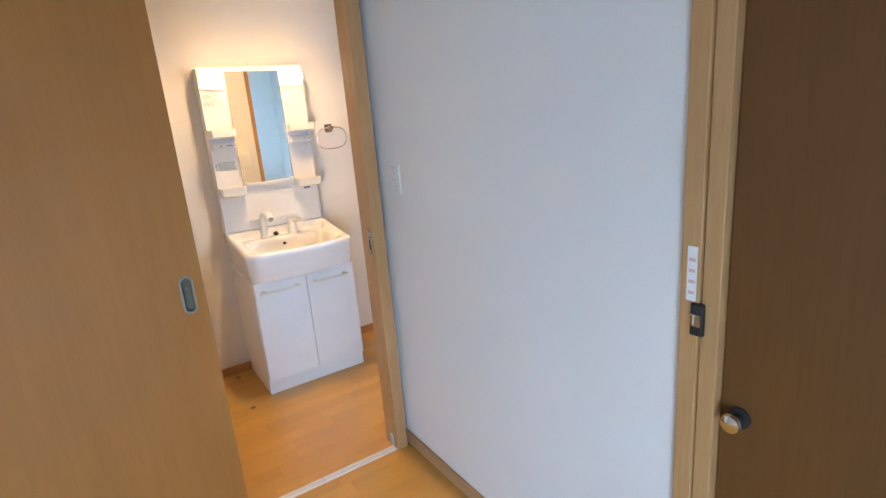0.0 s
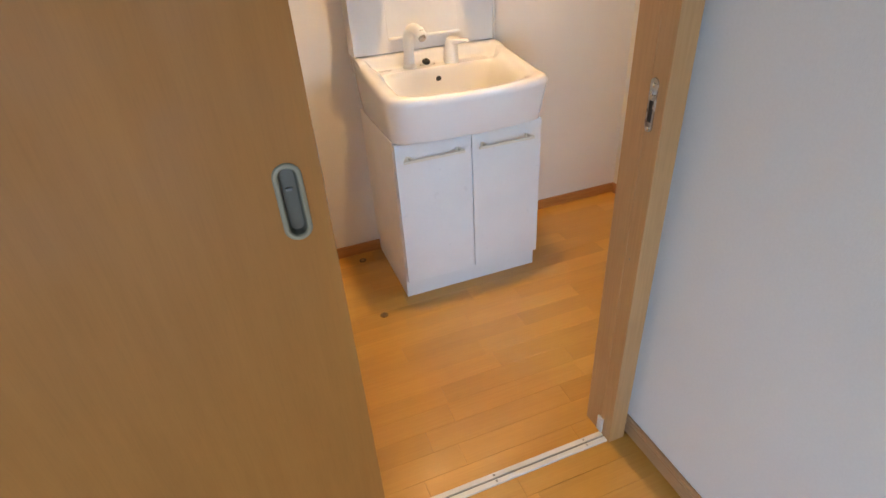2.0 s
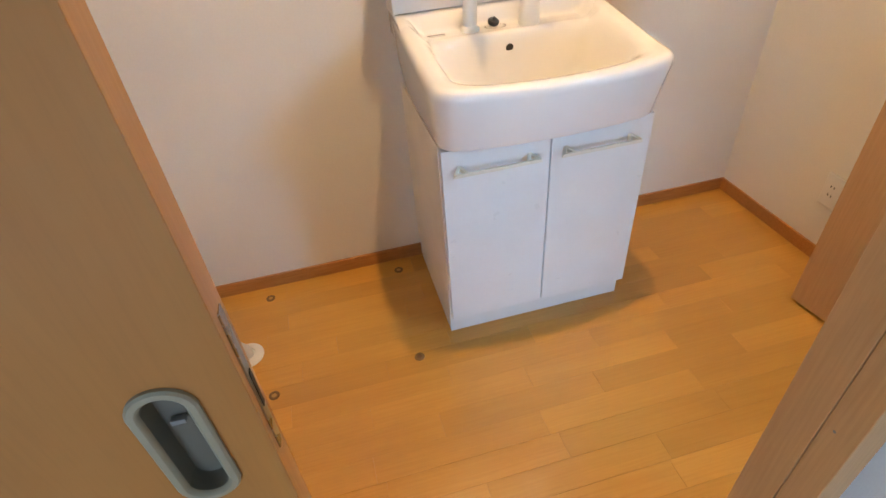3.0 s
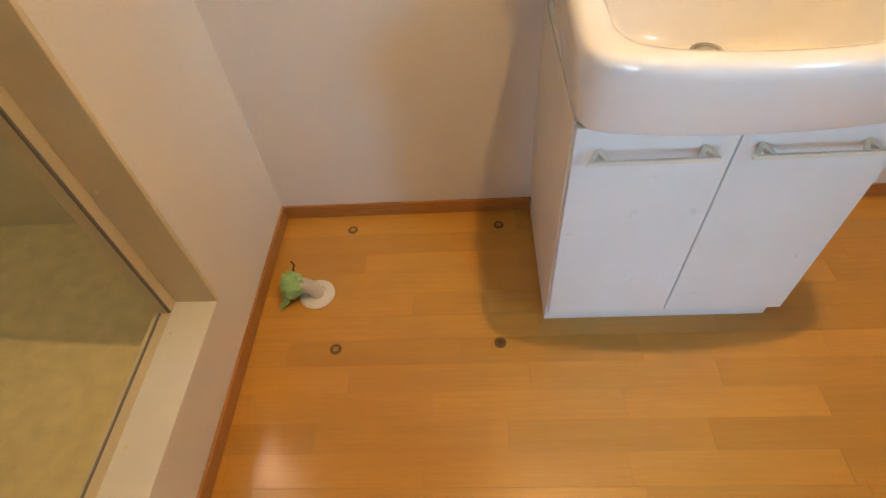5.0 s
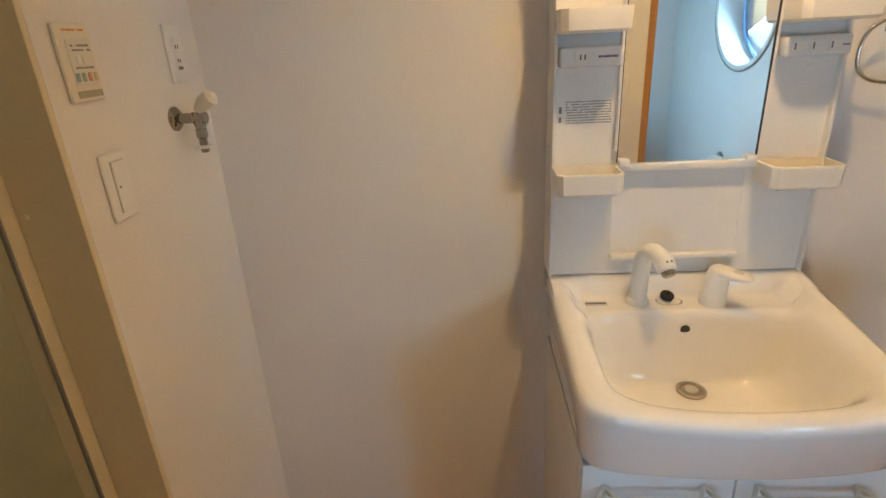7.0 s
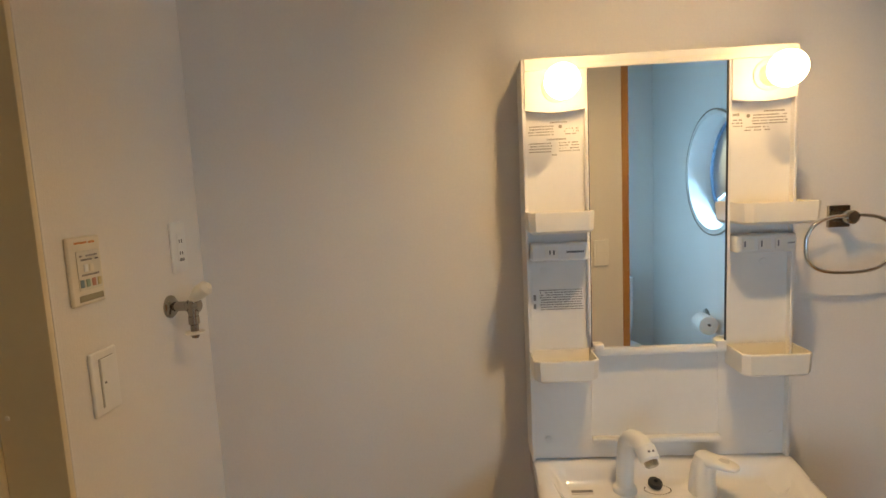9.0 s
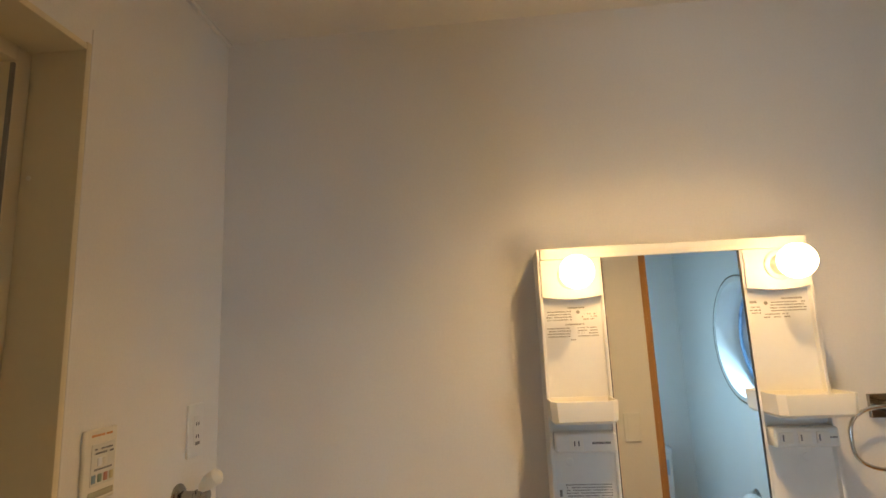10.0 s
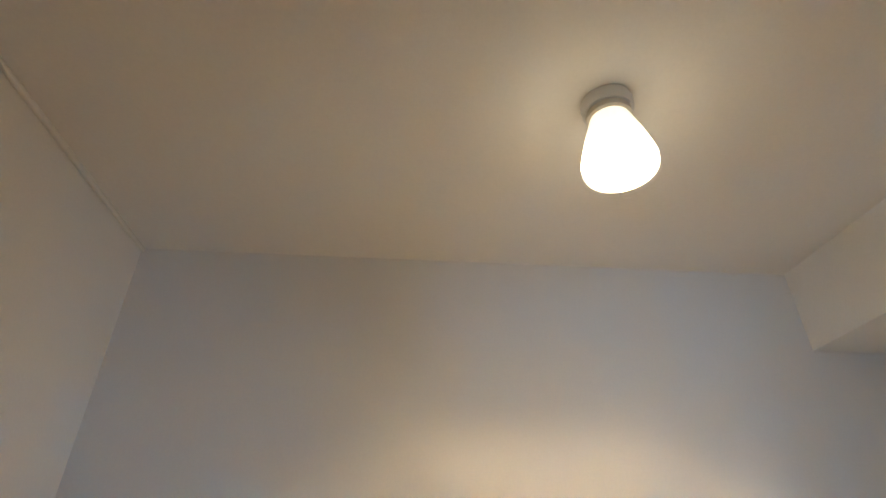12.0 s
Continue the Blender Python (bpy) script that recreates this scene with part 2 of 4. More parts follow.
bm = bmesh.new()
box(bm, HX0, NX0, SY0, SY1, -0.1, CEIL)
box(bm, NX0, 0.38, SY1 - 0.025, SY1, -0.1, HEAD)
box(bm, NX0, NX1, SY0, SY1, HEAD, CEIL)
box(bm, NX1, HX1, SY0 + 0.055, SY1, -0.1, CEIL)
box(bm, HX1, TJ0 - 0.03, SY0, SY1, -0.1, CEIL)
box(bm, TJ0 - 0.03, TJ1 + 0.03, SY0, SY1, HEAD + 0.03, CEIL)
box(bm, TJ1 + 0.03, 2.2, SY0, SY1, -0.1, CEIL)
structure("wall_south", bm, WALL, "white wallpaper wall holding the sliding door and the toilet door")

bm = bmesh.new()
HD0, HD1 = -3.62, -2.849          # closed door in the hall's side wall
box(bm, HX1, TX0, HD1 + 0.085, SY0, -0.1, CEIL)
box(bm, HX1, TX0, HD0 - 0.08, HD1 + 0.085, HEAD + 0.04, CEIL)
box(bm, HX1, TX0, HY0, HD0 - 0.08, -0.1, CEIL)
structure("wall_hall_east", bm, WALL, "white textured wallpaper wall of the hall")
structure("wall_hall_west", B(HX0 - 0.1, HX0, HY0, SY1, -0.1, CEIL), WALL, "white wallpaper wall closing the hall")
bm = bmesh.new()
box(bm, HX0, -1.45, HY0 - 0.1, HY0, -0.1, CEIL)
box(bm, 0.05, TX0, HY0 - 0.1, HY0, -0.1, CEIL)
box(bm, -1.45, 0.05, HY0 - 0.1, HY0, 1.5, CEIL)
box(bm, -1.45, 0.05, HY0 - 0.1, HY0, -0.1, 0.06)
structure("wall_hall_south", bm, WALL, "unseen white wallpaper wall holding the added window")

# toilet walls, the outer one with a round hole
bm = bmesh.new()
n = 64
y0, y1, z0, z1 = TY0, SY0, -0.1, CEIL
ring_in, ring_out = [], []
for i in range(n):
    a = 2 * math.pi * i / n
    dy, dz = math.cos(a), math.sin(a)
    k = min((y1 - WY) / dy if dy > 1e-9 else 9e9, (y0 - WY) / dy if dy < -1e-9 else 9e9, (z1 - WZ) / dz if dz > 1e-9 else 9e9, (z0 - WZ) / dz if dz < -1e-9 else 9e9)
    ring_in.append((WY + WR * dy, WZ + WR * dz))
    ring_out.append((WY + k * dy, WZ + k * dz))
loft(bm, [[(TX1, *p) for p in ring_out], [(TX1, *p) for p in ring_in], [(TX1 + 0.2, *p) for p in ring_in], [(TX1 + 0.2, *p) for p in ring_out]], False, False)
structure("wall_toilet_east", bm, WALL, "white wallpaper toilet wall with a round window opening")
structure("wall_toilet_south", B(TX0, TX1 + 0.2, TY0 - 0.1, TY0, -0.1, CEIL), WALL, "white wallpaper wall behind the toilet")
structure("wall_toilet_west", B(TX0 - 0.02, TX0 + 0.02, TY0, HD1 + 0.085, -0.1, CEIL), WALL, "white wallpaper side wall of the toilet")

# bathroom beyond the west wall
BX0, BYN, BYS, BC = -1.55, -0.05, -1.255, 2.30
bm = bmesh.new()
box(bm, BX0, -0.1, BYN, BYN + 0.045, 0.0, BC)
box(bm, BX0, -0.1, BYS - 0.03, BYS, 0.0, BC)
box(bm, BX0 - 0.08, BX0, BYS - 0.03, BYN + 0.045, 0.0, BC)
structure("wall_bath", bm, BATHW, "cream moulded panel walls of the unit bathroom")
structure("floor_bath", B(BX0, -0.1, BYS, BYN, -0.1, 0.06), BATHF, "pale greenish beige non-slip bathroom floor")
structure("ceiling_bath", B(BX0 - 0.08, -0.1, BYS - 0.03, BYN + 0.045, BC, BC + 0.06), PLASTIC, "cream bathroom ceiling panel")

structure("ceiling", B(-0.1, 2.32, SY0, 0.12, CEIL, CEIL + 0.1), CEILM, "off-white papered washroom ceiling")
structure("ceiling_hall", B(HX0 - 0.1, 2.4, TY0 - 1.8, SY0, CEIL, CEIL + 0.1), CEILM, "off-white papered hall ceiling")
structure("beam", B(1.91, 2.2, SY1, 0, 2.289, CEIL), WALL, "wallpapered boxed beam below the ceiling")

# floors under the planks
structure("floor_base_hall", B(HX0, HX1, -1.3855, -1.3505, -0.1, -0.006), JOINT, "dark strip of floor under the door track")
structure("floor_toilet", B(HX1 + 0.01, TX1, TY0, SY1, -0.1, -0.002), PLANK, "honey brown toilet floor")

# skirting
BH, BT = 0.055, 0.009


def skirting(name, x0, x1, y0, y1, h=BH):
    bm = B(x0, x1, y0, y1, 0, h, bevel=0.0025)
    return structure(name, bm, BASEW, "orange-brown wooden skirting board along the wall")


skirting("baseboard_1", BT, 0.84, -BT, 0)
skirting("baseboard_2", 1.43, 2.2 - BT, -BT, 0)
skirting("baseboard_3", 0, BT, BY0 - 0.1, 0)
skirting("baseboard_4", 2.2 - BT, 2.2, SY1, 0)
HALLB = wood("hall_skirting_wood", (0.50, 0.27, 0.13), (0.62, 0.36, 0.19), (30, 2, 30), 0.4)
bm = B(HX1 - 0.0135, HX1, HD1 + 0.09, SY0 + 0.055, 0, 0.043, bevel=0.0012)
box(bm, HX1 - 0.0115, HX1, HD1 + 0.09, SY0 + 0.055, 0.0425, 0.0455)
box(bm, HX1 - 0.0135, HX1, HD1 + 0.09, SY0 + 0.055, 0.045, 0.060, bevel=0.003)
box(bm, NX1 + 0.0005, HX1 - 0.0136, SY0 + 0.0415, SY0 + 0.055, 0, 0.043, bevel=0.0012)
box(bm, NX1 + 0.0005, HX1 - 0.0136, SY0 + 0.0415, SY0 + 0.055, 0.045, 0.060, bevel=0.003)
structure("baseboard_5", bm, HALLB, "light brown wooden skirting board in the hall")
bm = B(HX0, NX0, SY0 - 0.011, SY0, 0, 0.06, bevel=0.003)
structure("baseboard_7", bm, HALLB, "light brown wooden skirting board in the hall")

# thin cove strip where ceiling and walls meet
bm = bmesh.new()
box(bm, 0, 0.012, SY1, 0, CEIL - 0.012, CEIL, bevel=0.003)
structure("trim_1", bm, CEILM, "thin off-white strip along the ceiling edge")

# ---- frame of the sliding door ----
fr = thing("door_frame", (0.44, -1.35, 0), "light oak sliding door frame with a slotted jamb", "door frame")
tagged(fr, kind="structure")
JX = 1.165
FY = SY0 - 0.005
part("jamb", B(JX, NX1, -1.3445, -1.280, 0, HEAD, bevel=0.0015), FRAME, fr)
part("jamb", B(JX + 0.0005, NX1, FY, -1.3455, 0, HEAD, bevel=0.0015), FRAME, fr)
part("jamb", B(NX0, NX0 + 0.026, FY, -1.3395, 0, HEAD, bevel=0.002), FRAME, fr)
part("jamb", B(NX0, NX0 + 0.050, -1.339, SY1 - 0.0255, 0, HEAD), FRAME, fr)
part("head_rail", B(NX0, NX1, FY, -1.368, HEAD, HEAD + 0.035, bevel=0.002), FRAME, fr)
part("head_rail", B(NX0, NX1, -1.328, -1.280, HEAD, HEAD + 0.035, bevel=0.002), FRAME, fr)
part("jamb", B(0.3805, 0.40, -1.3265, -1.278, 0, HEAD, bevel=0.002), FRAME, fr)
part("nail", lathe(bmesh.new(), [(0.0025, 0), (0.002, 0.0006)], pose(JX, -1.362, 0.645, 0, -90, 0), 10), INK, fr)

# latch keeper let into the jamb
kp = thing("strike_plate", (JX, -1.358, 1.03), "small steel strike plate let into the door jamb", "strike plate")
n = 24
ring = []
for i in range(n):
    a = 2 * math.pi * i / n
    ring.append((math.cos(a) * 0.0115, math.copysign(0.045, math.sin(a)) + math.sin(a) * 0.0115))
bm = bmesh.new()
loft(bm, [[(JX - 0.0005, -1.358 + u, 1.02 + w) for u, w in ring], [(JX - 0.003, -1.358 + u * 0.94, 1.02 + w * 0.99) for u, w in ring]])
part("plate", bm, STEEL, kp)
part("slot", B(JX - 0.0042, JX - 0.0031, -1.363, -1.353, 0.985, 1.03, bevel=0.0004), BLACK, kp)
for z in (0.972, 1.062):
    bm = bmesh.new()
    lathe(bm, [(0.004, 0), (0.004, 0.0016), (0.002, 0.0024)], pose(JX - 0.003, -1.358, z, 0, -90, 0), 12)
    part("screw", bm, CHROME, kp)
part("latch", B(JX - 0.010, JX - 0.003, -1.362, -1.354, 1.040, 1.052, bevel=0.002), CHROME, kp)
gd = thing("floor_guide", (JX, -1.345, 0.06), "small clear plastic door guide at the foot of the jamb", "door guide")
part("clip", B(JX - 0.008, JX - 0.0005, -1.362, -1.338, 0.012, 0.07, bevel=0.003), PIPE, gd)

# white track in the floor
tr = thing("floor_track", (0.8, -1.366, 0), "white aluminium sliding door track with dark groove", "door track")
tagged(tr, kind="structure")
part("rail", B(0.488, JX, -1.386, -1.3705, -0.005, 0.006, bevel=0.001), ALU, tr)
part("rail", B(0.488, JX, -1.3655, -1.350, -0.005, 0.006, bevel=0.001), ALU, tr)
part("guide_strip", B(0.30, 0.487, -1.386, -1.366, -0.005, 0.002), PIPE, tr)
part("groove", B(0.488, JX, -1.3705, -1.3655, -0.005, 0.001), INK, tr)
for x in (0.52, 0.80, 1.10):
    for y in (-1.378, -1.358):
        bm = bmesh.new()
        lathe(bm, [(0.003, 0), (0.003, 0.001), (0.001, 0.0015)], pose(x, y, 0.006), 10)
        part("screw", bm, STEEL, tr)

# ---- sliding door leaf ----
sd = thing("sliding_door", (0.1, -1.35, 0.01), "light oak veneer sliding door standing half open", "sliding door")
pc = (0.428, -1.362, 0.976)


def stadium(rx, half, n=40):
    out = []
    for i in range(n):
        a = 2 * math.pi * (i + 0.5) / n
        out.append((rx * math.cos(a), math.copysign(half, math.sin(a)) + rx * math.sin(a)))
    return out


def to_edge(u, w, x0, x1, z0, z1):
    """Where the way (u, w) from the pull's middle leaves the leaf."""
    k = min((x1 - pc[0]) / u if u > 0 else (x0 - pc[0]) / u, (z1 - pc[2]) / w if w > 0 else (z0 - pc[2]) / w)
    return (pc[0] + k * u, pc[2] + k * w)


LX0, LX1, LZ0, LZ1 = -0.316, 0.485, 0.014, HEAD - 0.004
corners = [(x - pc[0], z - pc[2]) for x in (LX0, LX1) for z in (LZ0, LZ1)]
ways = sorted(stadium(0.0165, 0.046), key=lambda q: math.atan2(q[1], q[0]))
for cw in corners:                     # let one way run exactly into each corner
    k = min(range(len(ways)), key=lambda i: abs(math.atan2(ways[i][1], ways[i][0]) - math.atan2(cw[1], cw[0])))
    q = 0.0165 / abs(cw[0])            # on the straight flank of the hole
    if abs(cw[1] * q) > 0.046:         # on one of its round ends
        d2, half = cw[0] ** 2 + cw[1] ** 2, 0.046 * abs(cw[1])
        q = (half + math.sqrt(half ** 2 - d2 * (0.046 ** 2 - 0.0165 ** 2))) / d2
    ways[k] = (cw[0] * q, cw[1] * q)
rim = [to_edge(u, w, LX0, LX1, LZ0, LZ1) for u, w in ways]
bm = bmesh.new()
loft(bm, [[(x, -1.330, z) for x, z in rim], [(x, -1.362, z) for x, z in rim], [(pc[0] + u, -1.362, pc[2] + w) for u, w in ways], [(pc[0] + u, -1.346, pc[2] + w) for u, w in ways]])
part("leaf", bm, DOORW, sd)
# lighter wood laid on the edge that faces the washroom's warm light
part("lit_edge_sheet", B(LX1, LX1 + 0.00015, -1.3612, -1.3308, LZ0 + 0.002, LZ1 - 0.002), FRAME, sd, "thin paler oak sheet for the warm light on the door's edge")
bm = bmesh.new()
rings = []
for rx, d in ((0.0160, 0.001), (0.0245, -0.0002), (0.0245, -0.003), (0.0225, -0.0050), (0.0180, -0.0052), (0.0158, -0.0035), (0.0150, -0.001)):
    rings.append([(pc[0] + u, pc[1] + d, pc[2] + w) for u, w in stadium(rx, 0.047)])
loft(bm, rings, False, False)
pull = part("pull", bm, PEWTER, sd, "recessed pewter grey oval finger pull")
bm = bmesh.new()
loft(bm, [[(pc[0] + u, pc[1] + d, pc[2] + w) for u, w in stadium(rx, 0.047)] for rx, d in ((0.0150, -0.001), (0.0142, 0.011), (0.0120, 0.0145))], False, True)
# the recess's shade is put into a darker copy of the pewter
part("cup", bm, plain("shaded_pewter_cup", (0.13, 0.12, 0.09), 0.45), pull)
part("thumb_turn", B(pc[0] - 0.006, pc[0] + 0.005, pc[1] + 0.008, pc[1] + 0.0145, pc[2] + 0.018, pc[2] + 0.023, bevel=0.0008), INK, pull)
bm = B(0.4852, 0.4868, -1.352, -1.340, 0.93, 1.09, bevel=0.0006)
edge = part("latch_plate", bm, STEEL, sd, "steel latch plate on the door's edge")
part("latch_hole", B(0.4868, 0.4876, -1.349, -1.343, 0.985, 1.025), BLACK, edge)
wc = part("wheel_guide", B(-0.06, 0.30, -1.372, -1.3625, 0.0005, 0.012, bevel=0.002), plain("blue_strip", (0.13, 0.17, 0.23), 0.45), sd, "blue plastic strip under the door's lower edge")

# ---- closed door in the hall ----
hf = thing("hall_door_frame", (1.22, -3.2, 0), "light wooden door frame in the hall wall", "door frame")
tagged(hf, kind="structure")
bm = bmesh.new()
box(bm, 1.23, 1.323, HD1 + 0.042, HD1 + 0.085, 0, HEAD + 0.04, bevel=0.003)
part("jamb", bm, FRAME, hf)
part("jamb", B(1.236, 1.323, HD1, HD1 + 0.0395, 0, HEAD, bevel=0.003), FRAME, hf)
part("jamb", B(1.23, 1.323, HD0 - 0.08, HD0, 0, HEAD + 0.04, bevel=0.003), FRAME, hf)
part("head", B(1.23, 1.323, HD0, HD1 + 0.042, HEAD, HEAD + 0.04, bevel=0.003), FRAME, hf)
hd = thing("hall_door", (1.26, -3.2, 0), "dark brown veneer hall door, closed", "door")
part("leaf", B(1.259, 1.293, HD0 + 0.003, HD1 - 0.003, 0.01, HEAD - 0.003, bevel=0.001), DARKD, hd)
kx = pose(1.259, -2.893, 0.874, 0, -90, 0)
bm = bmesh.new()
lathe(bm, [(0.024, 0), (0.024, 0.004), (0.012, 0.006), (0.011, 0.020)], kx)
part("rosette", bm, BLACK, hd, "black door knob rosette")
bm = bmesh.new()
lathe(bm, [(0.010, 0.018), (0.018, 0.024), (0.0215, 0.034), (0.019, 0.042), (0.008, 0.046)], kx)
part("knob", bm, CHROME, hd, "small satin silver door knob")
lt = thing("cabinet_latch", (1.228, HD1 + 0.04, 1.09), "small black and silver latch on the door frame", "latch")
part("housing", B(1.222, 1.2355, HD1 + 0.028, HD1 + 0.056, 1.044, 1.116, bevel=0.003), BLACK, lt)
part("catch", B(1.217, 1.222, HD1 + 0.031, HD1 + 0.053, 1.067, 1.094, bevel=0.002), CHROME, lt)
tp = thing("paper_label", (1.229, HD1 + 0.06, 1.213), "white and pink paper label on the door frame", "label")
part("sheet", B(1.2282, 1.2298, HD1 + 0.048, HD1 + 0.070, 1.119, 1.238), PLASTIC, tp)
bm = bmesh.new()
for k in range(4):
    box(bm, 1.2276, 1.2282, HD1 + 0.052, HD1 + 0.066, 1.134 + k * 0.024, 1.141 + k * 0.024)
tagged(part("print", bm, plain("pink_ink", (0.75, 0.45, 0.42), 0.6), tp), kind="stuff")


def wall_plate(name, m, label, category, w=0.07, h=0.12, mat=None):
    """A rounded electrical plate lying in the local xz plane, facing local -y."""
    mat = mat or PLASTIC
    ob = thing(name, m.translation, label, category)
    bm = bmesh.new()
    box(bm, -w / 2, w / 2, -0.008, 0, -h / 2, h / 2, bevel=0.0035, seg=3)
    bm.transform(m)
    part("plate", bm, mat, ob)
    return ob


def on(m, name, parent, mat, *dims, bevel=0.001, label=""):
    bm = B(*dims, bevel=bevel)
    bm.transform(m)
    return part(name, bm, mat, parent, label)


# switch on the hall wall
m = pose(HX1, -1.497, 1.289, 0, 0, -90)
sw = wall_plate("wall_switch", m, "white double rocker switch plate on the hall wall", "light switch", 0.072)
# grey sheet that paints the shade in the gap round the rockers
on(m, "rocker_gap_shade", sw, plain("switch_gap_shade", (0.42, 0.40, 0.36), 0.6), -0.0235, 0.0235, -0.0086, -0.008, -0.047, 0.047, bevel=0)
for z in (-0.0235, 0.0235):
    on(m, "rocker", sw, PLASTIC, -0.0225, 0.0225, -0.0112, -0.0086, z - 0.0225, z + 0.0225)
    on(m, "indicator", sw, INK, 0.006, 0.011, -0.0116, -0.0112, z - 0.002, z + 0.002, bevel=0)

# ---- frame and doors of the bathroom opening ----
bf = thing("bath_door_frame", (-0.06, -0.84, 0.24), "cream plastic lining of the bathroom door opening", "door frame")
tagged(bf, kind="structure")
part("jamb", B(-0.105, 0.003, BY1 - 0.008, BY1 + 0.004, BZ0, BZ1 + 0.008, bevel=0.0015), BATHT, bf)
part("edge_strip", B(0.0003, 0.0026, BY1 + 0.0045, BY1 + 0.0095, BZ0 - 0.02, BZ1 + 0.04, bevel=0.001), WALL, bf)
part("jamb", B(-0.105, 0.003, BY0 - 0.004, BY0 + 0.008, BZ0, BZ1, bevel=0.0015), BATHT, bf)
part("head", B(-0.105, 0.003, BY0 + 0.008, BY1 - 0.008, BZ1 - 0.008, BZ1 + 0.004, bevel=0.0015), BATHT, bf)
part("sill", B(-0.105, 0.003, BY0 + 0.008, BY1 - 0.008, BZ0, BZ0 + 0.006, bevel=0.0015), PLASTIC, bf, "pale cream door sill")
bm = bmesh.new()
box(bm, -0.150, -0.106, BY1 - 0.035, BY1 + 0.02, 0.06, BZ1 + 0.02, bevel=0.002)
part("inner_frame", bm, BATHT, bf)
part("inner_frame", B(-0.150, -0.106, BY0 - 0.02, BY0 + 0.035, 0.06, BZ1 + 0.02, bevel=0.002), BATHT, bf)
part("inner_frame", B(-0.150, -0.106, BY0 + 0.035, BY1 - 0.035, BZ1 - 0.035, BZ1 + 0.02, bevel=0.002), BATHT, bf)
bm = bmesh.new()
box(bm, -0.150, -0.106, BY0 + 0.035, BY1 - 0.035, 0.06, 0.236, bevel=0.002)
part("inner_frame", bm, BATHT, bf)
part("gasket", B(-0.114, -0.107, BY1 - 0.0395, BY1 - 0.0352, 0.24, BZ1 - 0.04), INK, bf)
part("gasket", B(-0.138, -0.133, BY0 + 0.035, BY1 - 0.039, 0.236, 0.2395), INK, bf)
for z in (0.62, 1.25, 1.98):
    bm = bmesh.new()
    lathe(bm, [(0.0045, 0), (0.004, 0.0015), (0.001, 0.002)], pose(-0.088, BY1 - 0.008, z, 90, 0, 0), 12)
    part("screw_cap", bm, IVORY, bf)
for y in (BY1 - 0.10, BY1 - 0.37):
    bm = bmesh.new()
    lathe(bm, [(0.0045, 0), (0.004, 0.0012), (0.001, 0.0016)], pose(-0.085, y, BZ0 + 0.006), 12)
    part("screw_cap", bm, IVORY, bf)

# lamp in the bathroom
bl = thing("bath_wall_lamp", (-0.80, BYN, 2.19), "white glowing bathroom wall lamp with rounded glass", "wall lamp")
prof = [(0.002, -0.16), (0.035, -0.156), (0.066, -0.142), (0.088, -0.115), (0.098, -0.07), (0.100, 0.0), (0.098, 0.07), (0.088, 0.115), (0.066, 0.142), (0.035, 0.156), (0.002, 0.16)]
bm = bmesh.new()
lathe(bm, prof, pose(-0.73, BYN - 0.118, 2.165, 0, 90, 0), 40)
part("globe", bm, BATHLAMP, bl)
part("base", B(-0.83, -0.63, BYN - 0.03, BYN, 2.11, 2.22, bevel=0.006), PLASTIC, bl)

# ---- toilet ----
tf = thing("toilet_door_frame", (1.75, -1.35, 0), "orange-brown wooden frame of the toilet door", "door frame")
tagged(tf, kind="structure")
part("jamb", B(TJ0 - 0.03, TJ0, SY0 - 0.003, SY1 + 0.004, 0, HEAD + 0.03, bevel=0.002), ORANGE, tf)
part("jamb", B(TJ1, TJ1 + 0.03, SY0 - 0.003, SY1 + 0.004, 0, HEAD + 0.03, bevel=0.002), ORANGE, tf)
part("head", B(TJ0, TJ1, SY0 - 0.003, SY1 + 0.004, HEAD, HEAD + 0.03, bevel=0.002), ORANGE, tf)
td = thing("toilet_door", (2.06, SY1, 0), "light oak veneer toilet door standing wide open", "door")
leaf = part("leaf", B(-0.60, 0, -0.017, 0.017, 0.012, HEAD - 0.004, bevel=0.0015), FRAME, None)
leaf.parent = td
hb = bmesh.new()
for s in (-1, 1):
    lathe(hb, [(0.024, 0), (0.024, 0.004), (0.010, 0.006), (0.010, 0.04)], pose(-0.55, s * 0.017, 1.0, -90 * s, 0, 0), 20)
    box(hb, -0.56, -0.44, min(s * 0.05, s * 0.065), max(s * 0.05, s * 0.065), 0.992, 1.008, bevel=0.004)
hn = part("lever", hb, STEEL, None, "brushed steel lever handle")
hn.parent = td
sb = part("bottom_seal", B(-0.40, -0.30, -0.014, 0.014, 0.001, 0.011), BLACK, None)
sb.parent = td
td.matrix_basis = pose(2.062, SY1 + 0.03, 0, 0, 0, -82.5)

# round window
win = thing("window_1", (TX1 + 0.1, WY, WZ), "round daylit toilet window with white lining and blue frame", "window")
tagged(win, kind="structure")
mw = pose(TX1, WY, WZ, 0, 90, 0)
bm = bmesh.new()
lathe(bm, [(WR + 0.018, -0.004), (WR + 0.018, 0.0), (WR - 0.004, 0.002), (WR - 0.006, 0.10), (WR - 0.012, 0.10), (WR - 0.010, -0.006), (WR + 0.014, -0.008), (WR + 0.018, -0.004)], mw, 64, False, False)
part("lining", bm, PLASTIC, win)
bm = bmesh.new()
lathe(bm, [(WR + 0.019, 0.0), (WR + 0.026, 0.0), (WR + 0.026, -0.007), (WR + 0.019, -0.009), (WR + 0.019, 0.0)], mw, 64, False, False)
part("trim_ring", bm, plain("brown_trim", (0.30, 0.25, 0.20), 0.5), win, "thin brown ring round the lining")
bm = bmesh.new()
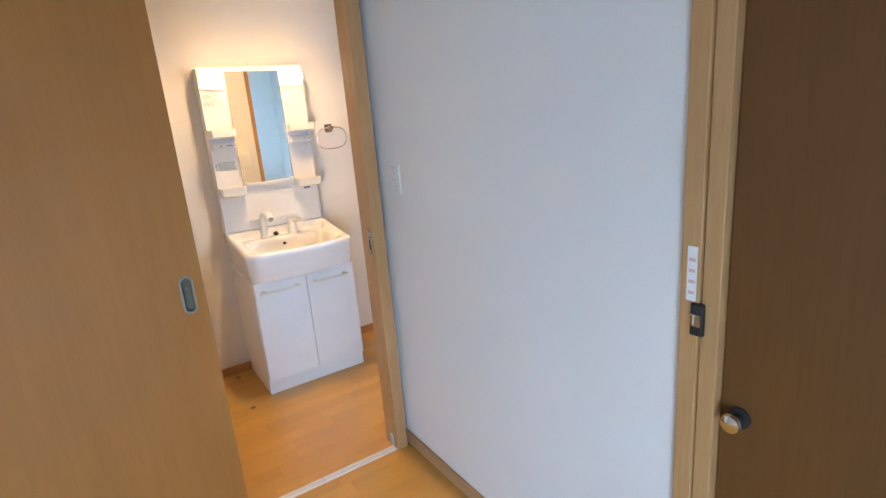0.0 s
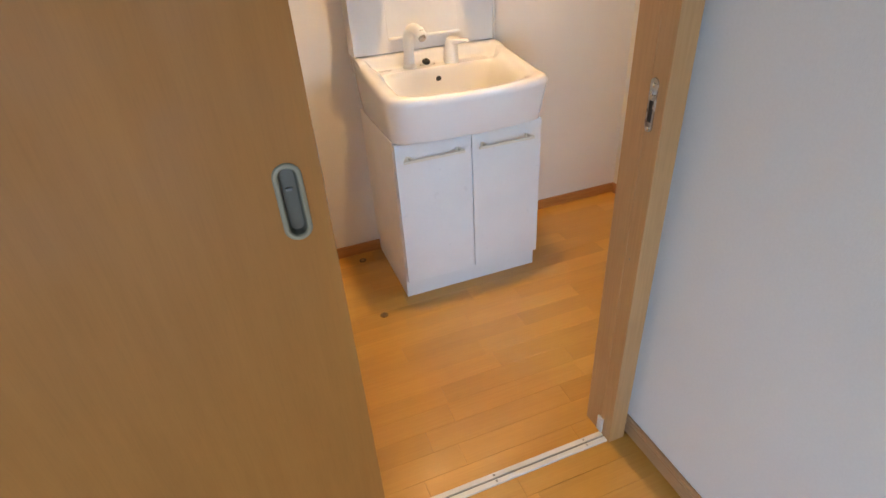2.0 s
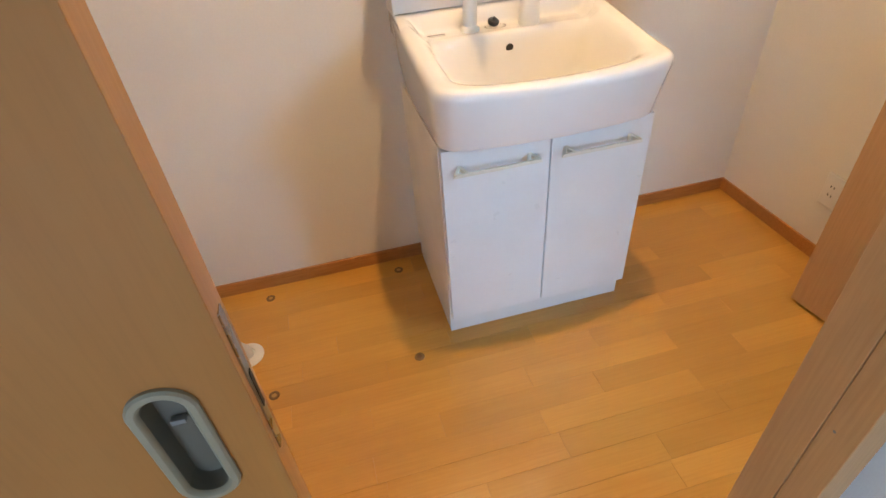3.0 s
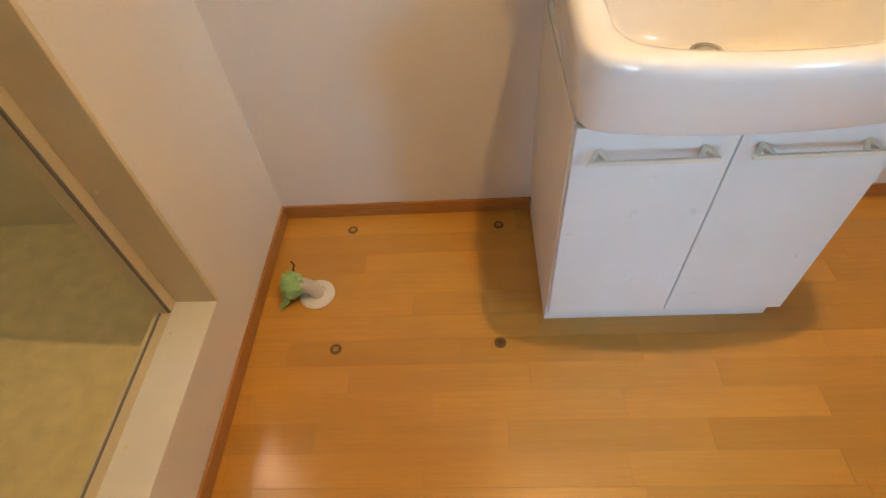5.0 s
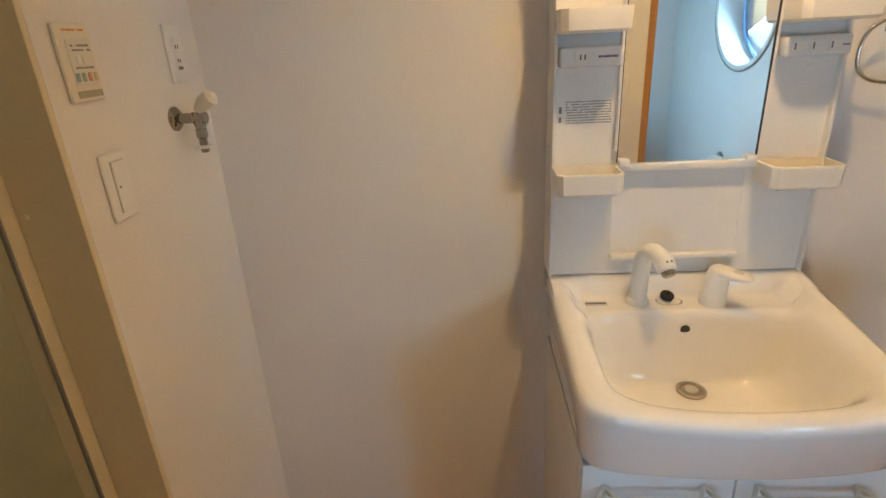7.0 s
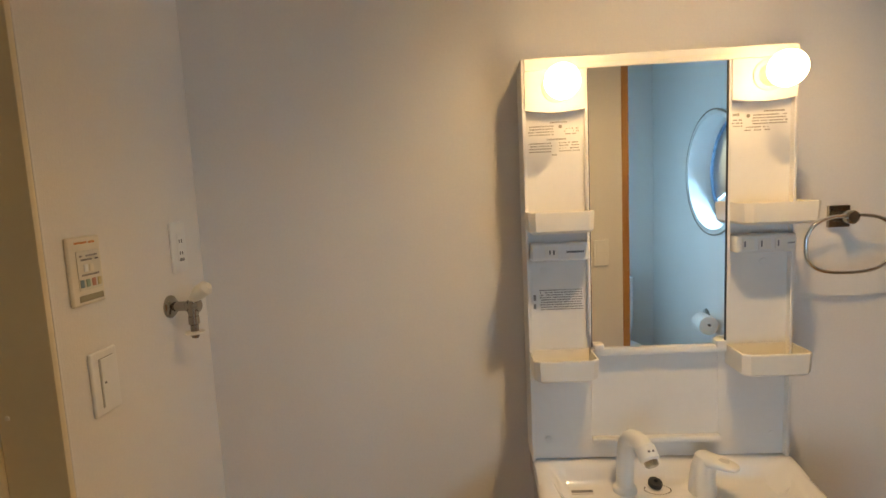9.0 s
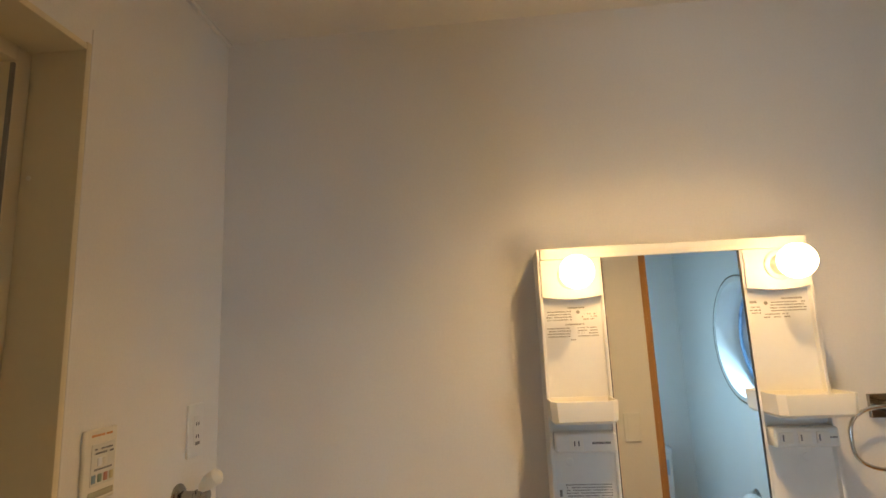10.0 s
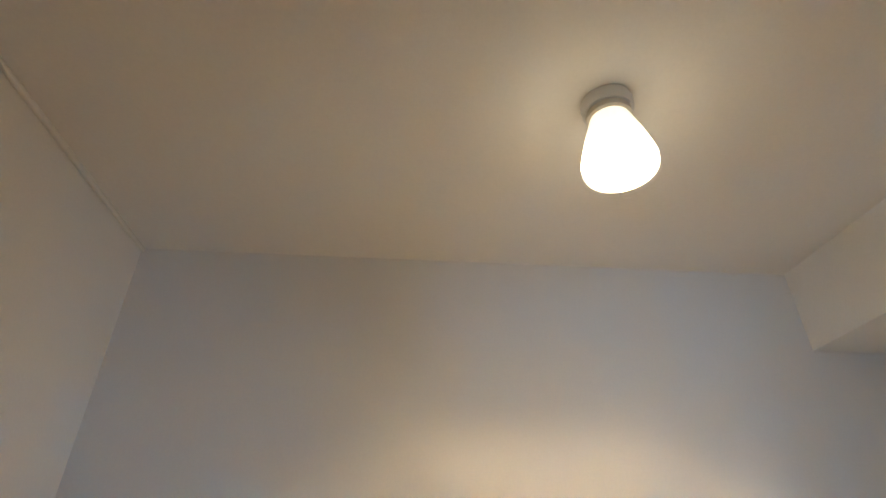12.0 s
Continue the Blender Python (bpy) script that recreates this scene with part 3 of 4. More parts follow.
lathe(bm, [(WR - 0.013, 0.13), (WR - 0.013, 0.155), (WR - 0.03, 0.155), (WR - 0.032, 0.135), (WR - 0.024, 0.128), (WR - 0.013, 0.13)], mw, 64, False, False)
part("window_frame", bm, BLUE, win)
bm = bmesh.new()
lathe(bm, [(WR - 0.03, 0.141), (WR - 0.03, 0.146)], mw, 64)
pane = part("pane", bm, GLASS, win)
pane.visible_shadow = False

tl = thing("toilet", (1.69, -2.65, 0), "white ceramic toilet with cistern and closed lid", "toilet")
CX = 1.70


def oval(rx, ry, cy, z, n=36, p=2.4):
    out = []
    for i in range(n):
        a = 2 * math.pi * i / n
        c, s = math.cos(a), math.sin(a)
        out.append((CX + rx * math.copysign(abs(c) ** (2 / p), c), cy + ry * math.copysign(abs(s) ** (2 / p), s), z))
    return out


bm = bmesh.new()
loft(bm, [oval(0.11, 0.22, -2.60, 0.0), oval(0.12, 0.23, -2.60, 0.1), oval(0.15, 0.25, -2.56, 0.25), oval(0.19, 0.27, -2.53, 0.36), oval(0.19, 0.27, -2.53, 0.38), oval(0.15, 0.23, -2.53, 0.385)])
part("bowl", bm, CERAMIC, tl)
bm = bmesh.new()
loft(bm, [oval(0.19, 0.26, -2.52, 0.388), oval(0.195, 0.265, -2.52, 0.40), oval(0.19, 0.26, -2.52, 0.42), oval(0.16, 0.22, -2.52, 0.435)])
part("lid", bm, PLASTIC, tl)
bm = bmesh.new()
loft(bm, [oval(0.17, 0.075, -2.88, 0.38, p=6), oval(0.195, 0.09, -2.88, 0.50, p=6), oval(0.20, 0.095, -2.88, 0.84, p=6)])
part("cistern", bm, CERAMIC, tl)
bm = bmesh.new()
loft(bm, [oval(0.205, 0.098, -2.88, 0.842, p=6), oval(0.205, 0.098, -2.88, 0.87, p=6), oval(0.17, 0.07, -2.88, 0.888, p=5)])
part("cistern_lid", bm, CERAMIC, tl)
part("sticker", B(CX + 0.12, CX + 0.165, -2.786, -2.7845, 0.70, 0.80), plain("blue_sticker", (0.35, 0.55, 0.72), 0.5), tl)

ph = thing("paper_holder", (TX1, -1.95, 0.74), "chrome paper holder with a white toilet roll", "toilet paper holder")
bm = bmesh.new()
lathe(bm, [(0.045, 0), (0.045, 0.006), (0.012, 0.012), (0.010, 0.07)], pose(TX1, -2.06, 0.755, 0, -90, 0), 24)
tube(bm, [(TX1 - 0.07, -2.06, 0.755), (TX1 - 0.072, -2.0, 0.752), (TX1 - 0.072, -1.86, 0.752)], 0.008)
part("bracket", bm, STEEL, ph)
bm = bmesh.new()
lathe(bm, [(0.018, 0), (0.052, 0.0), (0.055, 0.004), (0.055, 0.106), (0.052, 0.11), (0.018, 0.11)], pose(TX1 - 0.072, -1.87, 0.745, 90, 0, 0), 28)
part("paper_roll", bm, PLASTIC, ph)
vt = thing("ceiling_vent", (2.0, -2.75, 2.40), "small grey vent cap high in the toilet corner", "vent")
part("cap", B(1.96, 2.06, -2.84, -2.74, CEIL - 0.06, CEIL, bevel=0.01), PIPE, vt)

# ---- hall window: unseen, added as a source for the hall's daylight ----
hw = thing("unseen_hall_window", (-0.7, HY0, 0.8), "unseen hall window with white frame, added to bring daylight", "window")
tagged(hw, kind="structure")
part("window_frame", B(-1.45, -1.41, HY0 - 0.08, HY0 - 0.02, 0.06, 1.5, bevel=0.003), ALU, hw)
part("window_frame", B(0.01, 0.05, HY0 - 0.08, HY0 - 0.02, 0.06, 1.5, bevel=0.003), ALU, hw)
part("window_frame", B(-1.41, 0.01, HY0 - 0.08, HY0 - 0.02, 1.46, 1.5, bevel=0.003), ALU, hw)
part("window_frame", B(-1.41, 0.01, HY0 - 0.08, HY0 - 0.02, 0.06, 0.10, bevel=0.003), ALU, hw)
pane = part("pane", B(-1.41, 0.01, HY0 - 0.053, HY0 - 0.048, 0.10, 1.46), GLASS, hw)
pane.visible_shadow = False

# ---- washroom: wash stand ----
V0, V1, VM = 0.836, 1.432, 1.136
van = thing("wash_stand", (1.13, -0.25, 0), "white two-door wash stand with moulded ceramic basin", "wash stand")
part("side_panel", B(V0, V0 + 0.016, -0.462, 0, 0.098, 0.70, bevel=0.001), CARC, van)
part("side_panel", B(V1 - 0.016, V1, -0.462, 0, 0.098, 0.70, bevel=0.001), CARC, van)
part("back_panel", B(V0 + 0.016, V1 - 0.016, -0.016, 0, 0.098, 0.70), CARC, van)
part("bottom_panel", B(V0 + 0.016, V1 - 0.016, -0.462, -0.016, 0.098, 0.114), CARC, van)
part("rail", B(V0 + 0.016, V1 - 0.016, -0.462, -0.45, 0.62, 0.688), CARC, van)
part("base", B(V0 + 0.004, V1 + 0.008, -0.437, -0.02, 0, 0.098, bevel=0.001), CARC, van)
part("plinth", B(V0 + 0.003, V1 + 0.009, -0.441, -0.4372, 0.001, 0.096, bevel=0.0008), WHITE, van)
for x0, x1, h0, h1 in ((V0 + 0.002, VM - 0.002, 0.866, 1.093), (VM + 0.002, V1 - 0.002, 1.160, 1.380)):
    d = part("door", B(x0, x1, -0.487, -0.466, 0.101, 0.697, bevel=0.0016), WHITE, van)
    bm = bmesh.new()
    for hx, sgn in ((h0, 1), (h1, -1)):
        foot = [(hx - sgn * 0.005, -0.513), (hx + sgn * 0.013, -0.4865), (hx + sgn * 0.021, -0.4865), (hx + sgn * 0.036, -0.513), (hx + sgn * 0.027, -0.513), (hx + sgn * 0.017, -0.496), (hx + sgn * 0.006, -0.513)]
        loft(bm, [[(x, y, z - (y + 0.4865) * -0.25) for x, y in foot] for z in (0.650, 0.639)])
    loft(bm, [[(x, y, z) for x, z in ((h0 - 0.006, 0.633), (h1 + 0.006, 0.633), (h1 + 0.004, 0.643), (h0 - 0.004, 0.643))] for y in (-0.512, -0.519)])
    bmesh.ops.bevel(bm, geom=bm.edges[:], offset=0.001, segments=1, affect="EDGES")
    part("handle", bm, IVORY, d, "cream plastic bow handle")

# basin: rings from the outside foot over the rim into the bowl


def basin_ring(x0, x1, yb, yf, bow, z, p, n=112):
    cx, cy, hx, hy = (x0 + x1) / 2, (yb + yf) / 2, (x1 - x0) / 2, (yb - yf) / 2
    out = []
    for i in range(n):
        a = 2 * math.pi * i / n
        c, s = math.cos(a), math.sin(a)
        q = (abs(c) ** p + abs(s) ** p) ** (-1 / p)
        u, w = q * c, q * s
        y = cy + hy * w
        if w < 0:
            y -= bow * (1 - u * u) * (-w)
        out.append((cx + hx * u, y, z))
    return out


def step_in(v, a, b):
    q = min(1.0, max(0.0, (v - a) / (b - a)))
    return q * q * (3 - 2 * q)


def shoulder(y):
    """Rise of the basin's side margins towards the wall."""
    return 0.0515 * min(1.0, max(0.0, (y + 0.47) / 0.385))


def raised(ring, share):
    """Lift the flanks of a ring along the sloping side margins."""
    xs = [p[0] for p in ring]
    mid, half = (min(xs) + max(xs)) / 2, (max(xs) - min(xs)) / 2
    return [(x, y, z + share * max(0.0, shoulder(y) - 0.003) * step_in(abs(x - mid) / half, 0.90, 0.99)) for x, y, z in ring]


rings = [
    basin_ring(0.838, 1.430, -0.001, -0.500, 0.030, 0.702, 14),
    basin_ring(0.836, 1.428, -0.001, -0.506, 0.032, 0.716, 14),
    basin_ring(0.826, 1.434, -0.001, -0.528, 0.040, 0.80, 13),
    raised(basin_ring(0.8222, 1.4398, -0.001, -0.5372, 0.0455, 0.839, 12), 0.88),
    raised(basin_ring(0.822, 1.440, -0.001, -0.538, 0.046, 0.846, 12), 0.92),
    raised(basin_ring(0.823, 1.439, -0.002, -0.538, 0.046, 0.858, 12), 1),
    raised(basin_ring(0.828, 1.434, -0.006, -0.533, 0.045, 0.866, 12), 1),
    raised(basin_ring(0.836, 1.426, -0.014, -0.525, 0.043, 0.869, 11), 1),
    raised(basin_ring(0.841, 1.421, -0.030, -0.521, 0.0425, 0.8693, 10.5), 1),
    raised(basin_ring(0.861, 1.401, -0.171, -0.5165, 0.0415, 0.8690, 8.4), 0.94),
    raised(basin_ring(0.866, 1.396, -0.178, -0.514, 0.041, 0.8685, 8), 0.88),
    raised(basin_ring(0.876, 1.386, -0.182, -0.505, 0.039, 0.8655, 7), 0.72),
    raised(basin_ring(0.885, 1.377, -0.186, -0.496, 0.037, 0.8575, 6.2), 0.5),
    raised(basin_ring(0.893, 1.369, -0.189, -0.486, 0.034, 0.843, 5.6), 0.3),
    raised(basin_ring(0.901, 1.361, -0.192, -0.473, 0.031, 0.815, 5.0), 0.15),
    basin_ring(0.913, 1.349, -0.196, -0.455, 0.027, 0.770, 4.6),
    basin_ring(0.930, 1.332, -0.201, -0.431, 0.022, 0.728, 4.2),
    basin_ring(0.954, 1.311, -0.208, -0.404, 0.017, 0.704, 3.9),
    basin_ring(0.987, 1.284, -0.218, -0.370, 0.012, 0.692, 3.5),
    basin_ring(1.08, 1.19, -0.218, -0.300, 0.0, 0.690, 2),
]
bm = bmesh.new()
loft(bm, rings, False, True)
basin = part("basin", bm, CERAMIC, van, "glossy white ceramic basin with rounded front")
for edge in basin.data.edges:
    edge.use_edge_sharp = False
# rear deck: flat in the middle with an upstand at the wall, running out into the side margins
deck = [(-0.003, 0.860), (-0.166, 0.860), (-0.166, 0.8680), (-0.156, 0.8690), (-0.142, 0.8696), (-0.124, 0.8702), (-0.112, 0.873), (-0.104, 0.881), (-0.097, 0.902), (-0.091, 0.915), (-0.082, 0.921), (-0.003, 0.921)]
rings = []
for x, blend, d in ((0.8245, 0, 0.006), (0.8265, 0, 0.002), (0.831, 0, 0), (0.848, 0, 0), (0.862, 0.14, 0), (0.874, 0.5, 0), (0.886, 0.86, 0), (0.900, 1, 0), (1.362, 1, 0),
                    (1.376, 0.86, 0), (1.388, 0.5, 0), (1.400, 0.14, 0), (1.414, 0, 0), (1.430, 0, 0), (1.4345, 0, 0.002), (1.4365, 0, 0.006)):
    rings.append([(x, y, z if z < 0.861 else blend * z + (1 - blend) * (0.8695 + shoulder(y) - 0.005 * step_in(-y, 0.125, 0.166)) - d) for y, z in deck])
bm = bmesh.new()
loft(bm, rings)
part("rear_ledge", bm, CERAMIC, van)
bm = bmesh.new()
lathe(bm, [(0.034, 0.0), (0.034, 0.003), (0.031, 0.0045), (0.025, 0.0035), (0.024, 0.001)], pose(1.136, -0.250, 0.6925), 32)
dr = part("drain", bm, STEEL, basin, "steel drain ring")
bm = bmesh.new()
lathe(bm, [(0.016, 0.0016), (0.015, 0.005), (0.009, 0.0065), (0.002, 0.006)], pose(1.136, -0.250, 0.6925), 24)
part("strainer", bm, CHROME, van)
# dark disc whose colour stands for the shade down inside the drain
bm = bmesh.new()
lathe(bm, [(0.0235, 0.0012), (0.0235, 0.0022), (0.0232, 0.0024)], pose(1.136, -0.250, 0.6925), 24)
part("drain_gap_shade", bm, PEWTER, van)
bm = bmesh.new()
lathe(bm, [(0.011, 0.0), (0.011, 0.002), (0.009, 0.0022)], pose(1.129, -0.1905, 0.824, 96, 0, 0), 24)
part("overflow", bm, BLACK, basin, "dark round overflow hole")
bm = bmesh.new()
box(bm, -0.025, 0.025, -0.004, 0.004, -0.002, 0.0004)
bm.transform(pose(0.930, -0.138, 0.8706, 0, 0, 0))
part("deck_label", bm, INK, van)
bm = bmesh.new()
box(bm, -0.025, 0.025, -0.0115, -0.0065, -0.002, 0.0003)
bm.transform(pose(0.930, -0.138, 0.8706, 0, 0, 0))
part("deck_label", bm, PIPE, van)

# tap
fx, fy, fz = 1.030, -0.136, 0.868
fc = thing("basin_tap", (fx, fy, fz), "white swan-neck basin tap with separate lever", "tap")
pts, rad = [], []
for k in range(15):
    s = k / 14
    if s < 0.5:
        p = (fx, fy - 0.02 * s, fz + 0.012 + 0.19 * s)
    else:
        a = (s - 0.5) / 0.5 * radians(146)
        p = (fx + 0.013 * (1 - math.cos(a)), fy - 0.010 - 0.047 * (1 - math.cos(a)), fz + 0.107 + 0.046 * math.sin(a))
    pts.append(p)
    rad.append(0.0200 - 0.0012 * s)
bm = bmesh.new()
lathe(bm, [(0.0275, 0), (0.0275, 0.008), (0.0255, 0.0125), (0.021, 0.016), (0.020, 0.020)], pose(fx, fy, fz), 28)
tube(bm, pts, rad, 24)
part("spout", bm, TAPW, fc)
e, d = Vector(pts[-1]), (Vector(pts[-1]) - Vector(pts[-2])).normalized()
bm = bmesh.new()
tube(bm, [e - d * 0.024, e - d * 0.023, e + d * 0.004, e + d * 0.008], [0.0192, 0.0215, 0.0212, 0.016], 28)
part("spout_head", bm, TAPW, fc)
bm = bmesh.new()
tube(bm, [e + d * 0.0075, e + d * 0.016, e + d * 0.019], [0.0150, 0.0145, 0.012], 20)
part("aerator", bm, STEEL, fc, "steel aerator under the spout")
side = d.cross(Vector((0, 0, 1))).normalized()
top = side.cross(d).normalized()
for u in (-0.004, 0.006):
    q = e - d * 0.008 + top * 0.0206 + side * u
    part("mark", B(q.x - 0.002, q.x + 0.002, q.y - 0.003, q.y + 0.003, q.z - 0.0015, q.z + 0.0012), INK, fc)
lx, ly = 1.203, -0.148
bm = bmesh.new()
rings = []
for s, r, dx, dy in ((0.0, 0.030, 0, 0), (0.010, 0.030, 0, 0), (0.04, 0.0275, 0.0, -0.001), (0.066, 0.0262, 0.002, -0.003), (0.084, 0.0245, 0.004, -0.005), (0.092, 0.019, 0.005, -0.006), (0.095, 0.009, 0.005, -0.006)):
    rings.append([(lx + dx + r * math.cos(2 * math.pi * k / 28), ly + dy + r * math.sin(2 * math.pi * k / 28), 0.8695 + s) for k in range(28)])
loft(bm, rings)
part("lever_body", bm, TAPW, fc)
bm = bmesh.new()
rings = []
for k, (q, hw, hh, z) in enumerate(((-0.026, 0.012, 0.004, 0.958), (-0.016, 0.021, 0.010, 0.956), (0.0, 0.0245, 0.013, 0.953), (0.026, 0.0235, 0.0105, 0.954), (0.050, 0.021, 0.007, 0.955), (0.062, 0.017, 0.005, 0.955), (0.067, 0.010, 0.003, 0.954))):
    cx, cy = lx + 0.008 + q * 0.62, ly - 0.008 - q * 0.78
    ring = []
    for i in range(20):
        a = 2 * math.pi * i / 20
        u, w = hw * math.copysign(abs(math.cos(a)) ** 0.7, math.cos(a)), hh * math.copysign(abs(math.sin(a)) ** 0.7, math.sin(a))
        ring.append((cx + u * 0.78, cy + u * 0.62, z + w))
    rings.append(ring)
loft(bm, rings)
lv = part("lever", bm, TAPW, fc)
bm = bmesh.new()
lathe(bm, [(0.0085, 0), (0.008, 0.0012)], pose(lx + 0.030, ly - 0.036, 0.9632, 0, 0, 38) @ Matrix.Diagonal((1, 1.5, 1, 1)), 24)
part("lever_badge", bm, PIPE, fc, "grey oval mark on the lever")
pl = thing("rubber_plug", (1.10, -0.12, 0.90), "black rubber basin plug on a bead chain", "plug")
bm = bmesh.new()
lathe(bm, [(0.012, 0), (0.0155, 0.003), (0.0165, 0.011), (0.015, 0.014), (0.005, 0.0155), (0.004, 0.022)], pose(1.101, -0.128, 0.8740, 14, 8, 0), 24)
part("stopper", bm, BLACK, pl)
bm = bmesh.new()
for k in range(26):
    a = k / 25 * math.pi * 1.7
    q = (1.104 + 0.030 * math.cos(a + 2.6), -0.140 + 0.020 * math.sin(a + 2.6), 0.8722)
    lathe(bm, [(0.0004, -0.0015), (0.0016, 0), (0.0004, 0.0015)], pose(*q), 8)
part("chain", bm, STEEL, pl, "thin steel bead chain")

# ---- washroom: mirror unit ----
P0, P1, ML, MR = 0.821, 1.424, 0.967, 1.275
PB, PT, MB, MT = 0.925, 1.870, 1.205, 1.844
mu = thing("mirror_unit", (1.12, -0.05, PB), "white plastic mirror panel with shelves and two globe lamps", "mirror cabinet")
part("back_panel", B(P0, P1, -0.085, 0, PB, PT, bevel=0.002), PLASTIC, mu)
for x, z0, z1 in ((P0, PB, PT), (ML - 0.006, PB + 0.31, PT - 0.026), (MR, PB + 0.31, PT - 0.026), (P1 - 0.007, PB, PT)):
    part("side_rib", B(x, x + 0.007 if x in (P0, P1 - 0.007) else x + 0.006, -0.100, -0.0845, z0, z1, bevel=0.001), PLASTIC, mu)
part("top_strip", B(P0 + 0.007, P1 - 0.007, -0.103, -0.085, MT, PT, bevel=0.002), PLASTIC, mu)
part("strip_line", B(ML, MR, -0.1045, -0.103, MT + 0.009, MT + 0.012), TRAY, mu)
part("mirror", B(ML, MR, -0.0975, -0.085, MB, MT, bevel=0.0006), MIRROR, mu, "rectangular silvered mirror glass")
for x, w in ((ML - 0.0005, 0.0022), (MR - 0.003, 0.0034)):
    part("mirror_edge", B(x, x + w, -0.0995, -0.0976, MB + 0.001, MT - 0.001), BLACK, mu, "dark edge of the mirror glass")
part("ledge", B(ML, MR, -0.106, -0.085, MB - 0.018, MB - 0.001, bevel=0.002), PLASTIC, mu)
for x in (ML + 0.004, MR - 0.026):
    part("clip", B(x, x + 0.022, -0.112, -0.098, MB - 0.006, MB + 0.010, bevel=0.002), PLASTIC, mu)
part("lower_strip", B(ML, 1.266, -0.104, -0.085, 0.967, 0.981, bevel=0.003), PLASTIC, mu)
for x in (ML, 1.263):
    part("panel_rib", B(x, x + 0.003, -0.0868, -0.0845, 0.981, MB - 0.018, bevel=0.0006), PLASTIC, mu)


def bars(bm, x0, x1, z0, z1, y, rows, rng, fill=0.85):
    """Rows of short bars that stand for small print."""
    h = (z1 - z0) / rows
    for r in range(rows):
        x = x0 + rng.uniform(0, 0.004)
        while x < x1 - 0.003:
            w = rng.uniform(0.0010, 0.0032)
            if rng.random() < fill:
                box(bm, x, min(x + w, x1), y - 0.0004, y, z0 + r * h + h * 0.27, z0 + r * h + h * 0.73)
            x += w + rng.uniform(0.0006, 0.0014)


rng = random.Random(4)
for side, (x0, x1) in enumerate(((P0 + 0.007, ML - 0.006), (MR + 0.006, P1 - 0.007))):
    # lamp housing with a bowed lower edge
    t = bmesh.new()
    cols = 16
    face = [(x0 + (x1 - x0) * k / cols, 1.757 - 0.007 * math.sin(math.pi * k / cols)) for k in range(cols + 1)]
    ringf = [(x, -0.104 - 0.006 * math.sin(math.pi * k / cols), z) for k, (x, z) in enumerate(face)] + [(x1, -0.103, MT - 0.001), (x0, -0.103, MT - 0.001)]
    ringb = [(x, -0.085, z) for x, z in face] + [(x1, -0.085, MT - 0.001), (x0, -0.085, MT - 0.001)]
    loft(t, [ringb, ringf])
    part("lamp_housing", t, PLASTIC, mu)
    cx = 0.899 if side == 0 else 1.357
    ms = pose(cx, -0.104, 1.805, 90, 0, 0)
    bm = bmesh.new()
    lathe(bm, [(0.034, -0.004), (0.034, 0.004), (0.031, 0.006), (0.024, 0.006), (0.022, 0.012), (0.019, 0.034)], ms, 36)
    socket = part("socket", bm, TRAY, mu, "cream lamp socket ring")
    bm = bmesh.new()
    prof = [(0.017, 0.030)] + [(0.0375 * math.sin(a), 0.069 - 0.0375 * math.cos(a)) for a in [math.pi * k / 18 for k in range(4, 18)]] + [(0.001, 0.1065)]
    lathe(bm, prof, ms, 36)
    part("globe_bulb", bm, BULB, socket, "lit warm white globe bulb")
    # print below the housing
    bm = bmesh.new()
    z1 = 1.735
    w = x1 - x0
    if side == 0:
        bars(bm, x0 + 0.42 * w, x0 + 0.72 * w, z1 - 0.008, z1, -0.0852, 1, rng, 1.0)
        bars(bm, x0 + 0.05 * w, x0 + 0.50 * w, z1 - 0.034, z1 - 0.009, -0.0852, 4, rng, 0.95)
        lathe(bm, [(0.0042, 0), (0.004, 0.0006)], pose(x0 + 0.60 * w, -0.0852, z1 - 0.014, 90, 0, 0), 16)
        bars(bm, x0 + 0.66 * w, x0 + 0.93 * w, z1 - 0.034, z1 - 0.016, -0.0852, 3, rng, 0.55)
        bars(bm, x0 + 0.36 * w, x0 + 0.70 * w, z1 - 0.046, z1 - 0.038, -0.0852, 1, rng, 1.0)
        bars(bm, x0 + 0.05 * w, x0 + 0.46 * w, z1 - 0.072, z1 - 0.047, -0.0852, 4, rng, 0.95)
        bars(bm, x0 + 0.56 * w, x0 + 0.93 * w, z1 - 0.072, z1 - 0.047, -0.0852, 4, rng, 0.85)
        bars(bm, x0 + 0.42 * w, x0 + 0.56 * w, z1 - 0.080, z1 - 0.074, -0.0852, 1, rng, 1.0)
    else:
        bars(bm, x0 + 0.55 * w, x0 + 0.90 * w, z1 - 0.008, z1, -0.0852, 1, rng, 1.0)
        bars(bm, x0 + 0.05 * w, x0 + 0.20 * w, z1 - 0.016, z1 - 0.003, -0.0852, 1, rng, 1.0)
        bars(bm, x0 + 0.05 * w, x0 + 0.24 * w, z1 - 0.038, z1 - 0.018, -0.0852, 3, rng, 0.7)
        lathe(bm, [(0.0042, 0), (0.004, 0.0006)], pose(x0 + 0.32 * w, -0.0852, z1 - 0.013, 90, 0, 0), 16)
        bars(bm, x0 + 0.38 * w, x0 + 0.95 * w, z1 - 0.034, z1 - 0.009, -0.0852, 4, rng, 0.9)
        bars(bm, x0 + 0.26 * w, x0 + 0.70 * w, z1 - 0.048, z1 - 0.035, -0.0852, 2, rng, 0.8)
    tagged(part("print", bm, plain("small_print", (0.30, 0.27, 0.22), 0.6), mu), kind="stuff")
